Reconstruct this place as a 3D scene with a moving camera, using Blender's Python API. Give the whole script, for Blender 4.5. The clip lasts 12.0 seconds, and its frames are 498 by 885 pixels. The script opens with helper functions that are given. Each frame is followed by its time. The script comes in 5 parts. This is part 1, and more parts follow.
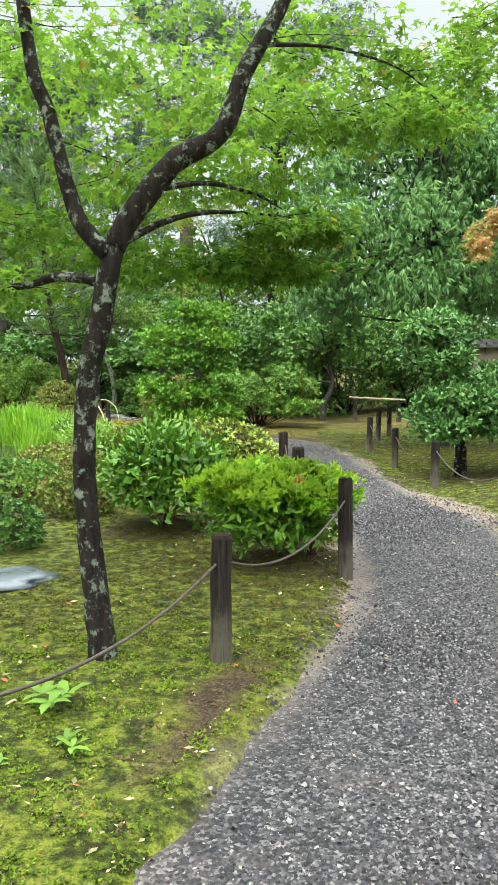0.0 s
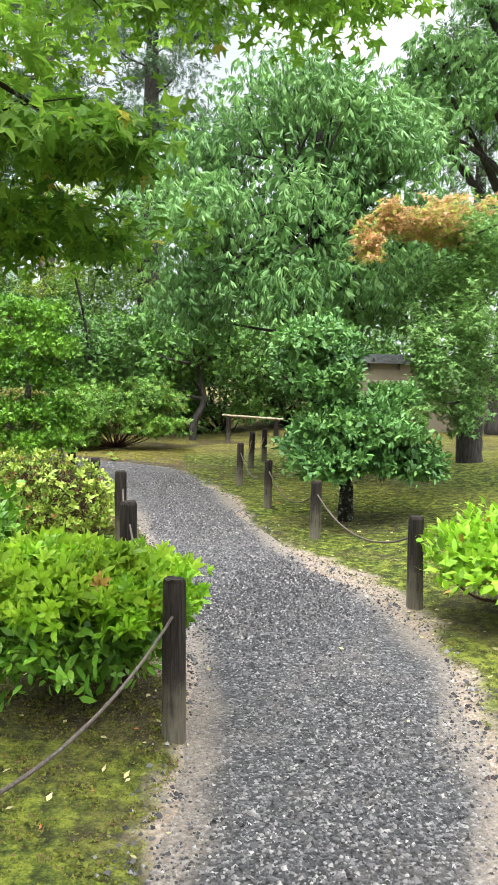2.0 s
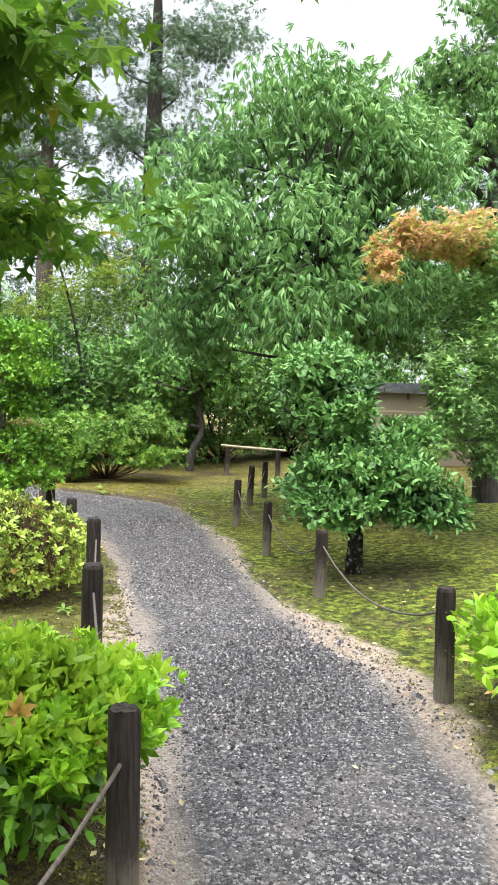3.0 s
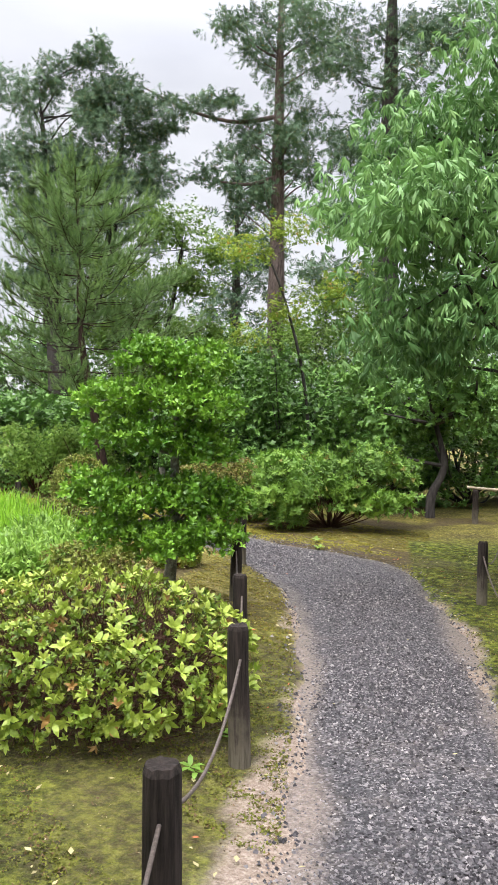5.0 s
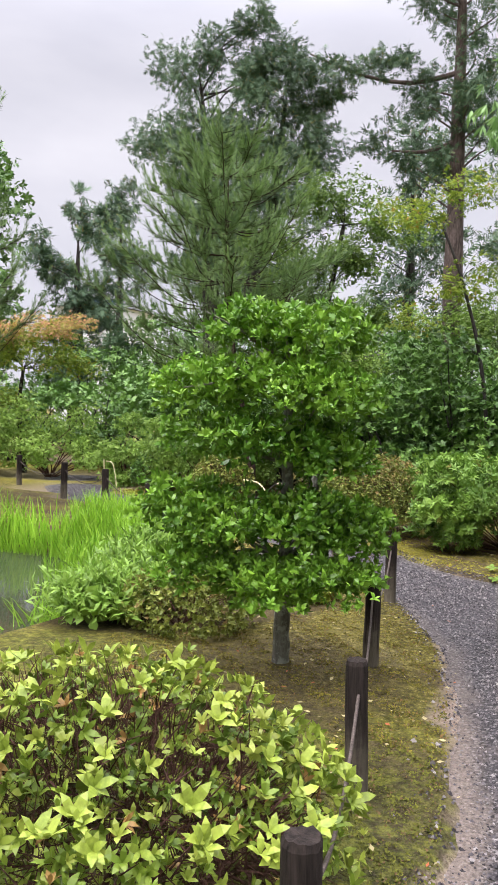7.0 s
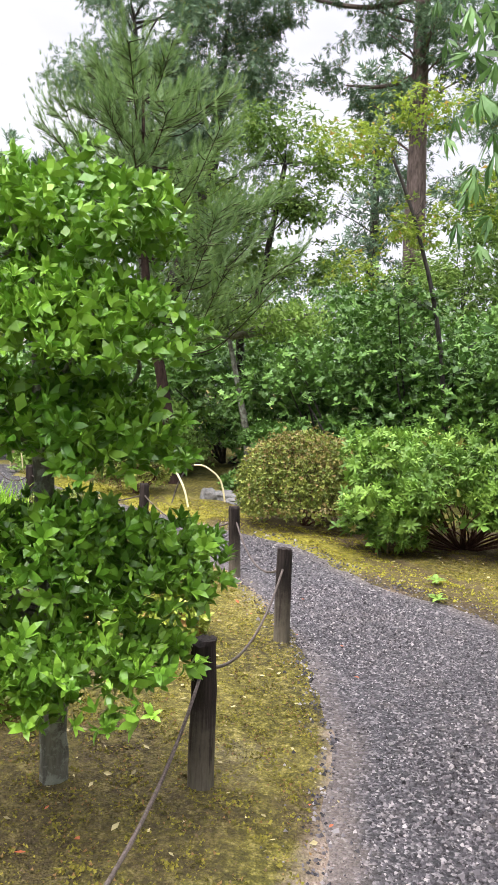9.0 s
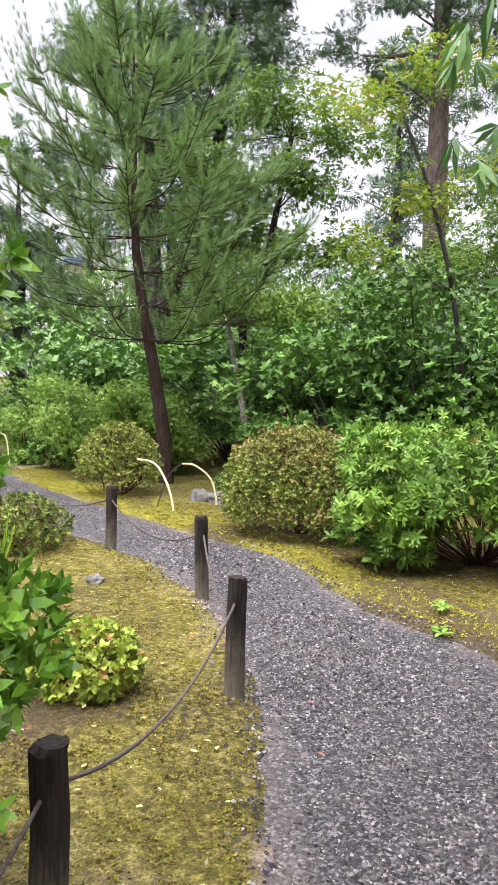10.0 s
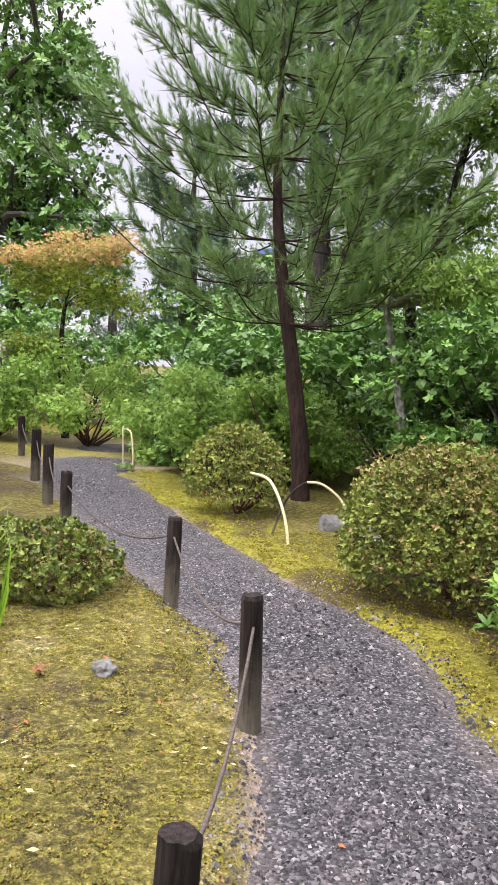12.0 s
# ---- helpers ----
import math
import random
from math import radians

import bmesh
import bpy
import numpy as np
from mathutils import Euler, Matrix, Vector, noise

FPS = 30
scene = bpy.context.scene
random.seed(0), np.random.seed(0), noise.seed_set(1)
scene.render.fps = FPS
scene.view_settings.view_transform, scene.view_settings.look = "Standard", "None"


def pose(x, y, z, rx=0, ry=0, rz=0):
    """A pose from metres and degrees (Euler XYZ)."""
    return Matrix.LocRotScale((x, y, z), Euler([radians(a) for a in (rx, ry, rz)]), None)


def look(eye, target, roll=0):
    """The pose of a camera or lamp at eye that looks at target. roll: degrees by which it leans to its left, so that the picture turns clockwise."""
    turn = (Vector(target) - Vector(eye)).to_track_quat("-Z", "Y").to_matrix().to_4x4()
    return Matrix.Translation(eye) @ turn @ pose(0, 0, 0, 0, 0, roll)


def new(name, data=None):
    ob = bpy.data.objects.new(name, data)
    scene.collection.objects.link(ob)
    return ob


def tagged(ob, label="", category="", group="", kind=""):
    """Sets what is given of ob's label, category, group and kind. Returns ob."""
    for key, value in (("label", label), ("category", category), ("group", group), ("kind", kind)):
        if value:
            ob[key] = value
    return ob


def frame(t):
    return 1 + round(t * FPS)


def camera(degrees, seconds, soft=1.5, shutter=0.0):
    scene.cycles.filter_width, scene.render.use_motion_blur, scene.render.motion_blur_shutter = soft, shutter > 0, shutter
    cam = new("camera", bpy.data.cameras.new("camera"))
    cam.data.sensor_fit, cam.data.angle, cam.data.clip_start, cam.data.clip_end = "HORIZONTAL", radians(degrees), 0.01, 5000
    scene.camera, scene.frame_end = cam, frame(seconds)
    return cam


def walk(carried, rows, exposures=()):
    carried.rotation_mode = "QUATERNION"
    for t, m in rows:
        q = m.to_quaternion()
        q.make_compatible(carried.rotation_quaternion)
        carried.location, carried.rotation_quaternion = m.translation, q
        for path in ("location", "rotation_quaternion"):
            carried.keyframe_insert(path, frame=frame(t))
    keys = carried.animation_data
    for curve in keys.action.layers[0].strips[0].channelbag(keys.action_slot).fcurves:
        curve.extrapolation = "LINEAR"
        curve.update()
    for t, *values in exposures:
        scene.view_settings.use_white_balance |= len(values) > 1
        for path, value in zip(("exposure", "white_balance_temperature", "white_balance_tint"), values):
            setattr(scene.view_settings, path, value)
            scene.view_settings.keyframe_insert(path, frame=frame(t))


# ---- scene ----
cam = camera(34.6, 12.0)
METRES, EYE, TILT, LEAN, TURN = 12.6, 1.42, 0.0, 0.0, 0.0
ROWS = [
    (0.0, 0.0, 0.0, 0.0, 0.02, -5.84, -0.17),
    (0.5, 0.0077, 0.0387, 0.0012, -3.5, -5.94, -0.79),
    (1.0, 0.0165, 0.0845, 0.003, -5.7, -6.74, -0.12),
    (1.5, 0.028, 0.1188, 0.0045, -6.94, -6.19, -0.24),
    (2.0, 0.0354, 0.1584, 0.006, -8.3, -5.07, -1.52),
    (2.5, 0.0426, 0.1942, 0.0087, -9.27, -3.9, -2.43),
    (4.5, 0.0738, 0.3556, 0.0116, 4.91, -2.27, -1.17),
    (5.0, 0.0805, 0.3968, 0.0124, 9.89, -1.43, -0.94),
    (5.5, 0.08, 0.425, 0.0154, 14.12, -0.53, -0.91),
    (6.0, 0.0758, 0.4591, 0.0157, 19.22, 0.85, -0.95),
    (6.5, 0.0743, 0.4991, 0.0145, 24.02, -0.49, -1.44),
    (7.0, 0.071, 0.5452, 0.013, 22.48, -2.03, -1.59),
    (7.5, 0.0714, 0.5905, 0.0124, 21.01, -3.47, -1.7),
    (9.5, 0.0733, 0.7638, 0.0071, 20.97, -4.02, -1.39),
    (10.0, 0.0727, 0.809, 0.0055, 22.88, -4.3, -1.42),
    (10.5, 0.069, 0.858, 0.005, 24.42, -4.66, -1.77),
    (11.0, 0.0634, 0.8961, 0.0059, 27.73, -4.84, -2.53),
    (11.5, 0.0481, 0.9435, 0.0058, 31.11, -4.67, -2.82),
    (12.0, 0.0341, 0.9848, 0.0057, 36.85, -5.12, -3.08),
]
EXPOSURES = [(0.0, 0.97, 6500, -4), (2.5, 1.22, 6500, 0), (5.0, 0.87, 6500, 9), (6.5, 0.66, 6500, 15), (9.5, 1.14, 6500, 13), (12.0, 0.90, 6500, 16)]  # exposures
walk(cam, [(t, pose(0, 0, EYE, TILT, LEAN, TURN) @ pose(METRES * x, METRES * y, METRES * z, 90 + pitch, roll, yaw)) for t, x, y, z, yaw, pitch, roll in ROWS], EXPOSURES)

# ---- sky and light ----
world = bpy.data.worlds.new("overcast_sky")
scene.world = world
world.use_nodes = True
wn = world.node_tree
wn.nodes.clear()
w_out = wn.nodes.new("ShaderNodeOutputWorld")
w_bg = wn.nodes.new("ShaderNodeBackground")
w_sky = wn.nodes.new("ShaderNodeTexSky")
w_sky.sky_type = "NISHITA"
w_sky.sun_disc = False
w_sky.sun_elevation = radians(58)
w_sky.sun_rotation = radians(200)
w_co = wn.nodes.new("ShaderNodeTexCoord")
w_sep = wn.nodes.new("ShaderNodeSeparateXYZ")
w_map = wn.nodes.new("ShaderNodeMapping")
w_map.inputs["Scale"].default_value = (1.6, 1.6, 4.5)
w_noise = wn.nodes.new("ShaderNodeTexNoise")
w_noise.inputs["Scale"].default_value = 1.7
w_noise.inputs["Detail"].default_value = 5
w_ramp = wn.nodes.new("ShaderNodeValToRGB")
w_ramp.color_ramp.elements[0].position, w_ramp.color_ramp.elements[0].color = 0.3, (7.2, 7.3, 8.1, 1)
w_ramp.color_ramp.elements[1].position, w_ramp.color_ramp.elements[1].color = 0.72, (9.8, 9.8, 10.4, 1)
w_up = wn.nodes.new("ShaderNodeMapRange")
w_up.interpolation_type = "SMOOTHSTEP"
for socket, value in zip(("From Min", "From Max", "To Min", "To Max"), (0.36, 1.0, 0.58, 4.3)):
    w_up.inputs[socket].default_value = value
w_mul = wn.nodes.new("ShaderNodeVectorMath")
w_mul.operation = "SCALE"
w_mix = wn.nodes.new("ShaderNodeMix")
w_mix.data_type = "RGBA"
w_mix.inputs["Factor"].default_value = 0.93
wn.links.new(w_co.outputs["Generated"], w_map.inputs["Vector"])
wn.links.new(w_map.outputs["Vector"], w_noise.inputs["Vector"])
wn.links.new(w_noise.outputs["Fac"], w_ramp.inputs["Fac"])
wn.links.new(w_co.outputs["Generated"], w_sep.inputs["Vector"])
wn.links.new(w_sep.outputs["Z"], w_up.inputs["Value"])
wn.links.new(w_ramp.outputs["Color"], w_mul.inputs[0])
wn.links.new(w_up.outputs["Result"], w_mul.inputs["Scale"])
wn.links.new(w_sky.outputs["Color"], w_mix.inputs["A"])
wn.links.new(w_mul.outputs["Vector"], w_mix.inputs["B"])
wn.links.new(w_mix.outputs["Result"], w_bg.inputs["Color"])
wn.links.new(w_bg.outputs["Background"], w_out.inputs["Surface"])
w_bg.inputs["Strength"].default_value = 0.1
sun = new("sun", bpy.data.lights.new("sun", "SUN"))
sun.data.energy, sun.data.angle, sun.data.color = 1.5, radians(30), (1.0, 0.96, 0.9)
sun.matrix_world = look((0, 0, 20), (3.5, 9.0, 4.5))


# ---- materials ----
def material(name):
    m = bpy.data.materials.new(name)
    m.use_nodes = True
    m.node_tree.nodes.clear()
    return m, m.node_tree


def node(tree, kind, **values):
    n = tree.nodes.new(kind)
    for key, value in values.items():
        n.inputs[key].default_value = value
    return n


def ramp(tree, fac, stops):
    n = tree.nodes.new("ShaderNodeValToRGB")
    while len(n.color_ramp.elements) < len(stops):
        n.color_ramp.elements.new(0.5)
    for e, (p, c) in zip(n.color_ramp.elements, stops):
        e.position, e.color = p, (*c, 1)
    tree.links.new(fac, n.inputs["Fac"])
    return n.outputs["Color"]


def mixed(tree, fac, a, b, blend="MIX"):
    n = tree.nodes.new("ShaderNodeMix")
    n.data_type, n.blend_type = "RGBA", blend
    for value, socket in ((fac, "Factor"), (a, "A"), (b, "B")):
        if isinstance(value, (int, float)):
            n.inputs[socket].default_value = value
        elif isinstance(value, tuple):
            n.inputs[socket].default_value = (*value, 1)
        else:
            tree.links.new(value, n.inputs[socket])
    return n.outputs["Result"]


def speckle(tree, scale, detail=4, rough=0.6):
    co = tree.nodes.new("ShaderNodeTexCoord")
    n = node(tree, "ShaderNodeTexNoise", Scale=scale, Detail=detail, Roughness=rough)
    tree.links.new(co.outputs["Object"], n.inputs["Vector"])
    return n.outputs["Fac"]


def surface(m, tree, colour, roughness=0.8, bump=None, strength=0.4, distance=0.01, extra=None, specular=0.5):
    out = tree.nodes.new("ShaderNodeOutputMaterial")
    p = node(tree, "ShaderNodeBsdfPrincipled", Roughness=roughness)
    p.inputs["Specular IOR Level"].default_value = specular
    if isinstance(colour, tuple):
        p.inputs["Base Color"].default_value = (*colour, 1)
    else:
        tree.links.new(colour, p.inputs["Base Color"])
    if bump is not None:
        b = node(tree, "ShaderNodeBump", Strength=strength, Distance=distance)
        tree.links.new(bump, b.inputs["Height"])
        tree.links.new(b.outputs["Normal"], p.inputs["Normal"])
    shader = p.outputs["BSDF"]
    if extra is not None:
        t = tree.nodes.new("ShaderNodeBsdfTranslucent")
        tree.links.new(colour, t.inputs["Color"])
        x = node(tree, "ShaderNodeMixShader", Fac=extra)
        tree.links.new(shader, x.inputs[1])
        tree.links.new(t.outputs["BSDF"], x.inputs[2])
        shader = x.outputs["Shader"]
    tree.links.new(shader, out.inputs["Surface"])
    return m


def leaf_material(name, dark, mid, light, tip=None, share=0.0, rough=0.45, through_light=0.28, patch=0.9):
    """Leaves: each differs a little, drifting over the crown in patches; a share of them takes the colour tip."""
    m, t = material(name)
    dark, light = tuple(c * 0.42 for c in dark), tuple(c * 1.15 for c in light)
    geo = t.nodes.new("ShaderNodeNewGeometry")
    col = ramp(t, geo.outputs["Random Per Island"], [(0.0, dark), (0.45, mid), (0.9, light)])
    big = speckle(t, patch, 3)
    col = mixed(t, 0.45, col, ramp(t, big, [(0.35, dark), (0.55, mid), (0.72, light)]))
    info = t.nodes.new("ShaderNodeObjectInfo")
    col = mixed(t, 0.25, col, ramp(t, info.outputs["Random"], [(0.0, dark), (1.0, light)]))
    if tip:
        pick = t.nodes.new("ShaderNodeMath")
        pick.operation = "FRACT"
        scale = t.nodes.new("ShaderNodeMath")
        scale.operation = "MULTIPLY"
        scale.inputs[1].default_value = 37.7
        t.links.new(geo.outputs["Random Per Island"], scale.inputs[0])
        t.links.new(scale.outputs[0], pick.inputs[0])
        less = t.nodes.new("ShaderNodeMath")
        less.operation = "LESS_THAN"
        less.inputs[1].default_value = share
        t.links.new(pick.outputs[0], less.inputs[0])
        col = mixed(t, less.outputs[0], col, tip)
    return surface(m, t, col, rough, extra=through_light, specular=0.32)


def bark_material(name, dark, light, lichen=None, share=0.55, grain=16.0):
    m, t = material(name)
    co = t.nodes.new("ShaderNodeTexCoord")
    mp = t.nodes.new("ShaderNodeMapping")
    mp.inputs["Scale"].default_value = (grain, grain, grain * 0.22)
    t.links.new(co.outputs["Object"], mp.inputs["Vector"])
    n = node(t, "ShaderNodeTexNoise", Scale=1.5, Detail=6, Roughness=0.7)
    t.links.new(mp.outputs["Vector"], n.inputs["Vector"])
    col = ramp(t, n.outputs["Fac"], [(0.35, dark), (0.7, light)])
    if lichen:
        spots = speckle(t, 15.0, 8, 0.75)
        mask = ramp(t, spots, [(share, (0, 0, 0)), (share + 0.07, (1, 1, 1))])
        col = mixed(t, mask, col, mixed(t, speckle(t, 60.0), lichen, tuple(c * 0.55 for c in lichen)))
    return surface(m, t, col, 0.95, n.outputs["Fac"], 0.9, 0.012, specular=0.12)


MAPLE = leaf_material("maple_leaf", (0.07, 0.18, 0.022), (0.14, 0.28, 0.03), (0.30, 0.45, 0.055), (0.34, 0.30, 0.05), 0.01, 0.5, 0.6, 1.2)
FARMAPLE = leaf_material("green_maple_leaf", (0.09, 0.17, 0.035), (0.16, 0.28, 0.055), (0.27, 0.39, 0.075), None, 0, 0.5, 0.3)
GOLDMAPLE = leaf_material("yellowing_maple_leaf", (0.11, 0.20, 0.02), (0.21, 0.32, 0.035), (0.36, 0.42, 0.06), (0.42, 0.28, 0.06), 0.04, 0.5, 0.4)
REDMAPLE = leaf_material("turning_maple_leaf", (0.50, 0.38, 0.13), (0.62, 0.38, 0.18), (0.70, 0.36, 0.23), (0.40, 0.40, 0.09), 0.38, 0.5, 0.45)
LACEMAPLE = leaf_material("pale_maple_leaf", (0.13, 0.27, 0.08), (0.22, 0.40, 0.12), (0.36, 0.53, 0.17), None, 0, 0.5, 0.35)
WILLOWOAK = leaf_material("long_drooping_leaf", (0.08, 0.20, 0.06), (0.145, 0.30, 0.085), (0.25, 0.41, 0.13), None, 0, 0.5, 0.22, 0.7)
HOLLY = leaf_material("glossy_holly_leaf", (0.04, 0.13, 0.012), (0.10, 0.25, 0.02), (0.26, 0.45, 0.05), None, 0, 0.3, 0.12, 2.0)
DARKLEAF = leaf_material("dark_evergreen_leaf", (0.035, 0.10, 0.024), (0.09, 0.20, 0.04), (0.20, 0.36, 0.07), None, 0, 0.42, 0.08, 1.0)
BLUELEAF = leaf_material("osmanthus_leaf", (0.035, 0.11, 0.03), (0.08, 0.20, 0.05), (0.19, 0.34, 0.085), None, 0, 0.42, 0.12, 1.8)
FRESH = leaf_material("fresh_green_leaf", (0.12, 0.30, 0.015), (0.26, 0.50, 0.025), (0.42, 0.64, 0.05), (0.40, 0.24, 0.06), 0.02, 0.38, 0.3, 2.0)
NEWGROWTH = leaf_material("yellow_green_shoot", (0.20, 0.40, 0.02), (0.36, 0.56, 0.035), (0.52, 0.68, 0.07), None, 0, 0.45, 0.45, 2.0)
AZALEA = leaf_material("variegated_azalea_leaf", (0.07, 0.15, 0.02), (0.25, 0.36, 0.04), (0.48, 0.52, 0.095), (0.32, 0.19, 0.06), 0.07, 0.4, 0.18, 2.5)
CLIPPED = leaf_material("clipped_azalea_leaf", (0.06, 0.11, 0.02), (0.15, 0.21, 0.032), (0.36, 0.38, 0.08), (0.27, 0.19, 0.07), 0.07, 0.45, 0.12, 3.0)
SHRUB = leaf_material("azalea_leaf", (0.06, 0.15, 0.022), (0.125, 0.26, 0.036), (0.25, 0.39, 0.06), (0.26, 0.24, 0.06), 0.03, 0.5, 0.15, 1.6)
CEDAR = leaf_material("cedar_spray", (0.045, 0.09, 0.052), (0.09, 0.16, 0.088), (0.16, 0.25, 0.13), (0.18, 0.17, 0.06), 0.06, 0.65, 0.15, 0.5)
PINE = leaf_material("pine_needle", (0.075, 0.15, 0.05), (0.15, 0.26, 0.085), (0.26, 0.38, 0.12), None, 0, 0.5, 0.2, 0.8)
REED = leaf_material("iris_blade", (0.10, 0.26, 0.02), (0.22, 0.45, 0.03), (0.38, 0.60, 0.06), None, 0, 0.45, 0.4, 2.0)
YOUNGMAPLE = leaf_material("feathery_light_leaf", (0.15, 0.29, 0.05), (0.26, 0.43, 0.08), (0.40, 0.56, 0.13), None, 0, 0.5, 0.4, 1.5)
HERB = leaf_material("waterside_herb_leaf", (0.10, 0.22, 0.03), (0.19, 0.35, 0.05), (0.32, 0.48, 0.085), None, 0, 0.45, 0.3, 2.0)
MOSSTUFT = leaf_material("moss_tuft", (0.09, 0.08, 0.012), (0.18, 0.16, 0.02), (0.31, 0.27, 0.04), (0.20, 0.12, 0.045), 0.14, 0.9, 0.06, 11.0)
LUSHMOSS = leaf_material("lush_moss_tuft", (0.05, 0.10, 0.008), (0.12, 0.19, 0.012), (0.24, 0.31, 0.025), (0.20, 0.15, 0.03), 0.04, 0.9, 0.25, 12.0)
DAMPMOSS = leaf_material("damp_moss_tuft", (0.045, 0.05, 0.008), (0.085, 0.095, 0.012), (0.17, 0.17, 0.024), (0.13, 0.08, 0.035), 0.14, 0.9, 0.06, 13.0)
YELLOWMOSS = leaf_material("golden_moss_tuft", (0.20, 0.20, 0.018), (0.30, 0.285, 0.028), (0.45, 0.41, 0.05), None, 0, 0.9, 0.1, 9.0)
BRONZE = leaf_material("bronze_azalea_leaf", (0.13, 0.10, 0.03), (0.25, 0.20, 0.055), (0.40, 0.34, 0.11), None, 0, 0.5, 0.15, 3.0)
DEBRIS = leaf_material("moss_debris", (0.035, 0.022, 0.014), (0.10, 0.06, 0.032), (0.24, 0.17, 0.09), (0.40, 0.33, 0.20), 0.08, 0.8, 0.05, 2.0)
WITHERED = leaf_material("withered_leaf", (0.10, 0.035, 0.02), (0.20, 0.07, 0.035), (0.30, 0.13, 0.06), None, 0, 0.7, 0.1, 3.0)
FALLEN = leaf_material("fallen_leaf", (0.22, 0.17, 0.08), (0.42, 0.36, 0.18), (0.58, 0.50, 0.26), (0.40, 0.12, 0.05), 0.12, 0.7, 0.1, 3.0)
PEBBLE, t_ = material("grey_gravel")
g_ = t_.nodes.new("ShaderNodeNewGeometry")
surface(PEBBLE, t_, mixed(t_, 0.12, ramp(t_, g_.outputs["Random Per Island"], [(0.0, (0.012, 0.010, 0.012)), (0.32, (0.038, 0.034, 0.039)), (0.60, (0.088, 0.079, 0.085)), (0.86, (0.19, 0.172, 0.175)), (1.0, (0.38, 0.35, 0.335))]), mixed(t_, speckle(t_, 1.3, 3), (0.045, 0.041, 0.048), (0.15, 0.13, 0.125))), 0.7, speckle(t_, 160.0), 0.3, 0.002, specular=0.3)
BARK = bark_material("dark_maple_bark", (0.010, 0.008, 0.007), (0.040, 0.031, 0.026), (0.26, 0.30, 0.24), 0.535)
PINEBARK = bark_material("red_pine_bark", (0.018, 0.012, 0.010), (0.07, 0.044, 0.035))
CEDARBARK = bark_material("cedar_bark", (0.06, 0.045, 0.042), (0.19, 0.145, 0.13))
DARKBARK = bark_material("dark_conifer_bark", (0.03, 0.026, 0.025), (0.085, 0.075, 0.07))
PALEBARK = bark_material("pale_lichened_bark", (0.09, 0.085, 0.07), (0.24, 0.23, 0.19), (0.38, 0.40, 0.33), 0.5)
TWIG = bark_material("twig_bark", (0.035, 0.018, 0.013), (0.12, 0.06, 0.045), None, 0.5, 40)

# moss, soil and sand of the ground, told apart by how far the path is
GROUND, t_ = material("moss_and_soil")
moss = ramp(t_, speckle(t_, 1.3, 5, 0.65), [(0.34, (0.075, 0.048, 0.028)), (0.43, (0.13, 0.105, 0.028)), (0.52, (0.22, 0.19, 0.028)), (0.60, (0.35, 0.285, 0.08)), (0.67, (0.44, 0.36, 0.18))])
cell = node(t_, "ShaderNodeTexVoronoi", Scale=95.0, Randomness=1.0)
cell_co = t_.nodes.new("ShaderNodeTexCoord")
t_.links.new(cell_co.outputs["Object"], cell.inputs["Vector"])
moss = mixed(t_, 0.65, moss, ramp(t_, speckle(t_, 24.0, 7, 0.75), [(0.40, (0.012, 0.010, 0.006)), (0.48, (0.07, 0.064, 0.014)), (0.55, (0.20, 0.175, 0.035)), (0.64, (0.42, 0.35, 0.14))]))
# cell edges darkened: shade in the gaps of the moss, painted into its colour
moss = mixed(t_, ramp(t_, cell.outputs["Distance"], [(0.3, (0, 0, 0)), (0.8, (0.5, 0.5, 0.5))]), moss, (0.035, 0.030, 0.012))
lush_a = t_.nodes.new("ShaderNodeAttribute")
lush_a.attribute_name = "lush"
moss = mixed(t_, lush_a.outputs["Fac"], moss, ramp(t_, speckle(t_, 14.0, 6, 0.7), [(0.40, (0.014, 0.018, 0.005)), (0.5, (0.062, 0.084, 0.010)), (0.60, (0.19, 0.21, 0.026))]))
gold_a = t_.nodes.new("ShaderNodeAttribute")
gold_a.attribute_name = "gold"
moss = mixed(t_, gold_a.outputs["Fac"], moss, ramp(t_, speckle(t_, 20.0, 7, 0.75), [(0.36, (0.09, 0.085, 0.012)), (0.5, (0.23, 0.21, 0.022)), (0.66, (0.40, 0.36, 0.05))]))
# bare soil colour, which also paints in the shade beneath the shrubs
soil_shade_a = t_.nodes.new("ShaderNodeAttribute")
soil_shade_a.attribute_name = "soil_and_shade"
soil_shade_mask = mixed(t_, soil_shade_a.outputs["Fac"], (0, 0, 0), ramp(t_, speckle(t_, 9.0, 8, 0.8), [(0.38, (0.5, 0.5, 0.5)), (0.52, (1, 1, 1))]))
moss = mixed(t_, soil_shade_mask, moss, ramp(t_, speckle(t_, 55.0, 8, 0.8), [(0.36, (0.014, 0.009, 0.007)), (0.52, (0.065, 0.041, 0.028)), (0.66, (0.17, 0.125, 0.085))]))
sand_a = t_.nodes.new("ShaderNodeAttribute")
sand_a.attribute_name = "sand"
earth = ramp(t_, speckle(t_, 45.0, 8, 0.75), [(0.34, (0.14, 0.10, 0.078)), (0.5, (0.28, 0.215, 0.17)), (0.68, (0.41, 0.34, 0.28))])
surface(GROUND, t_, mixed(t_, sand_a.outputs["Fac"], moss, earth), 0.95, mixed(t_, 0.5, speckle(t_, 40.0, 8, 0.75), cell.outputs["Distance"]), 1.0, -0.02, specular=0.2)
BED, t_ = material("gravel_bed")
v_ = node(t_, "ShaderNodeTexVoronoi", Scale=82.0)
co_ = t_.nodes.new("ShaderNodeTexCoord")
t_.links.new(co_.outputs["Object"], v_.inputs["Vector"])
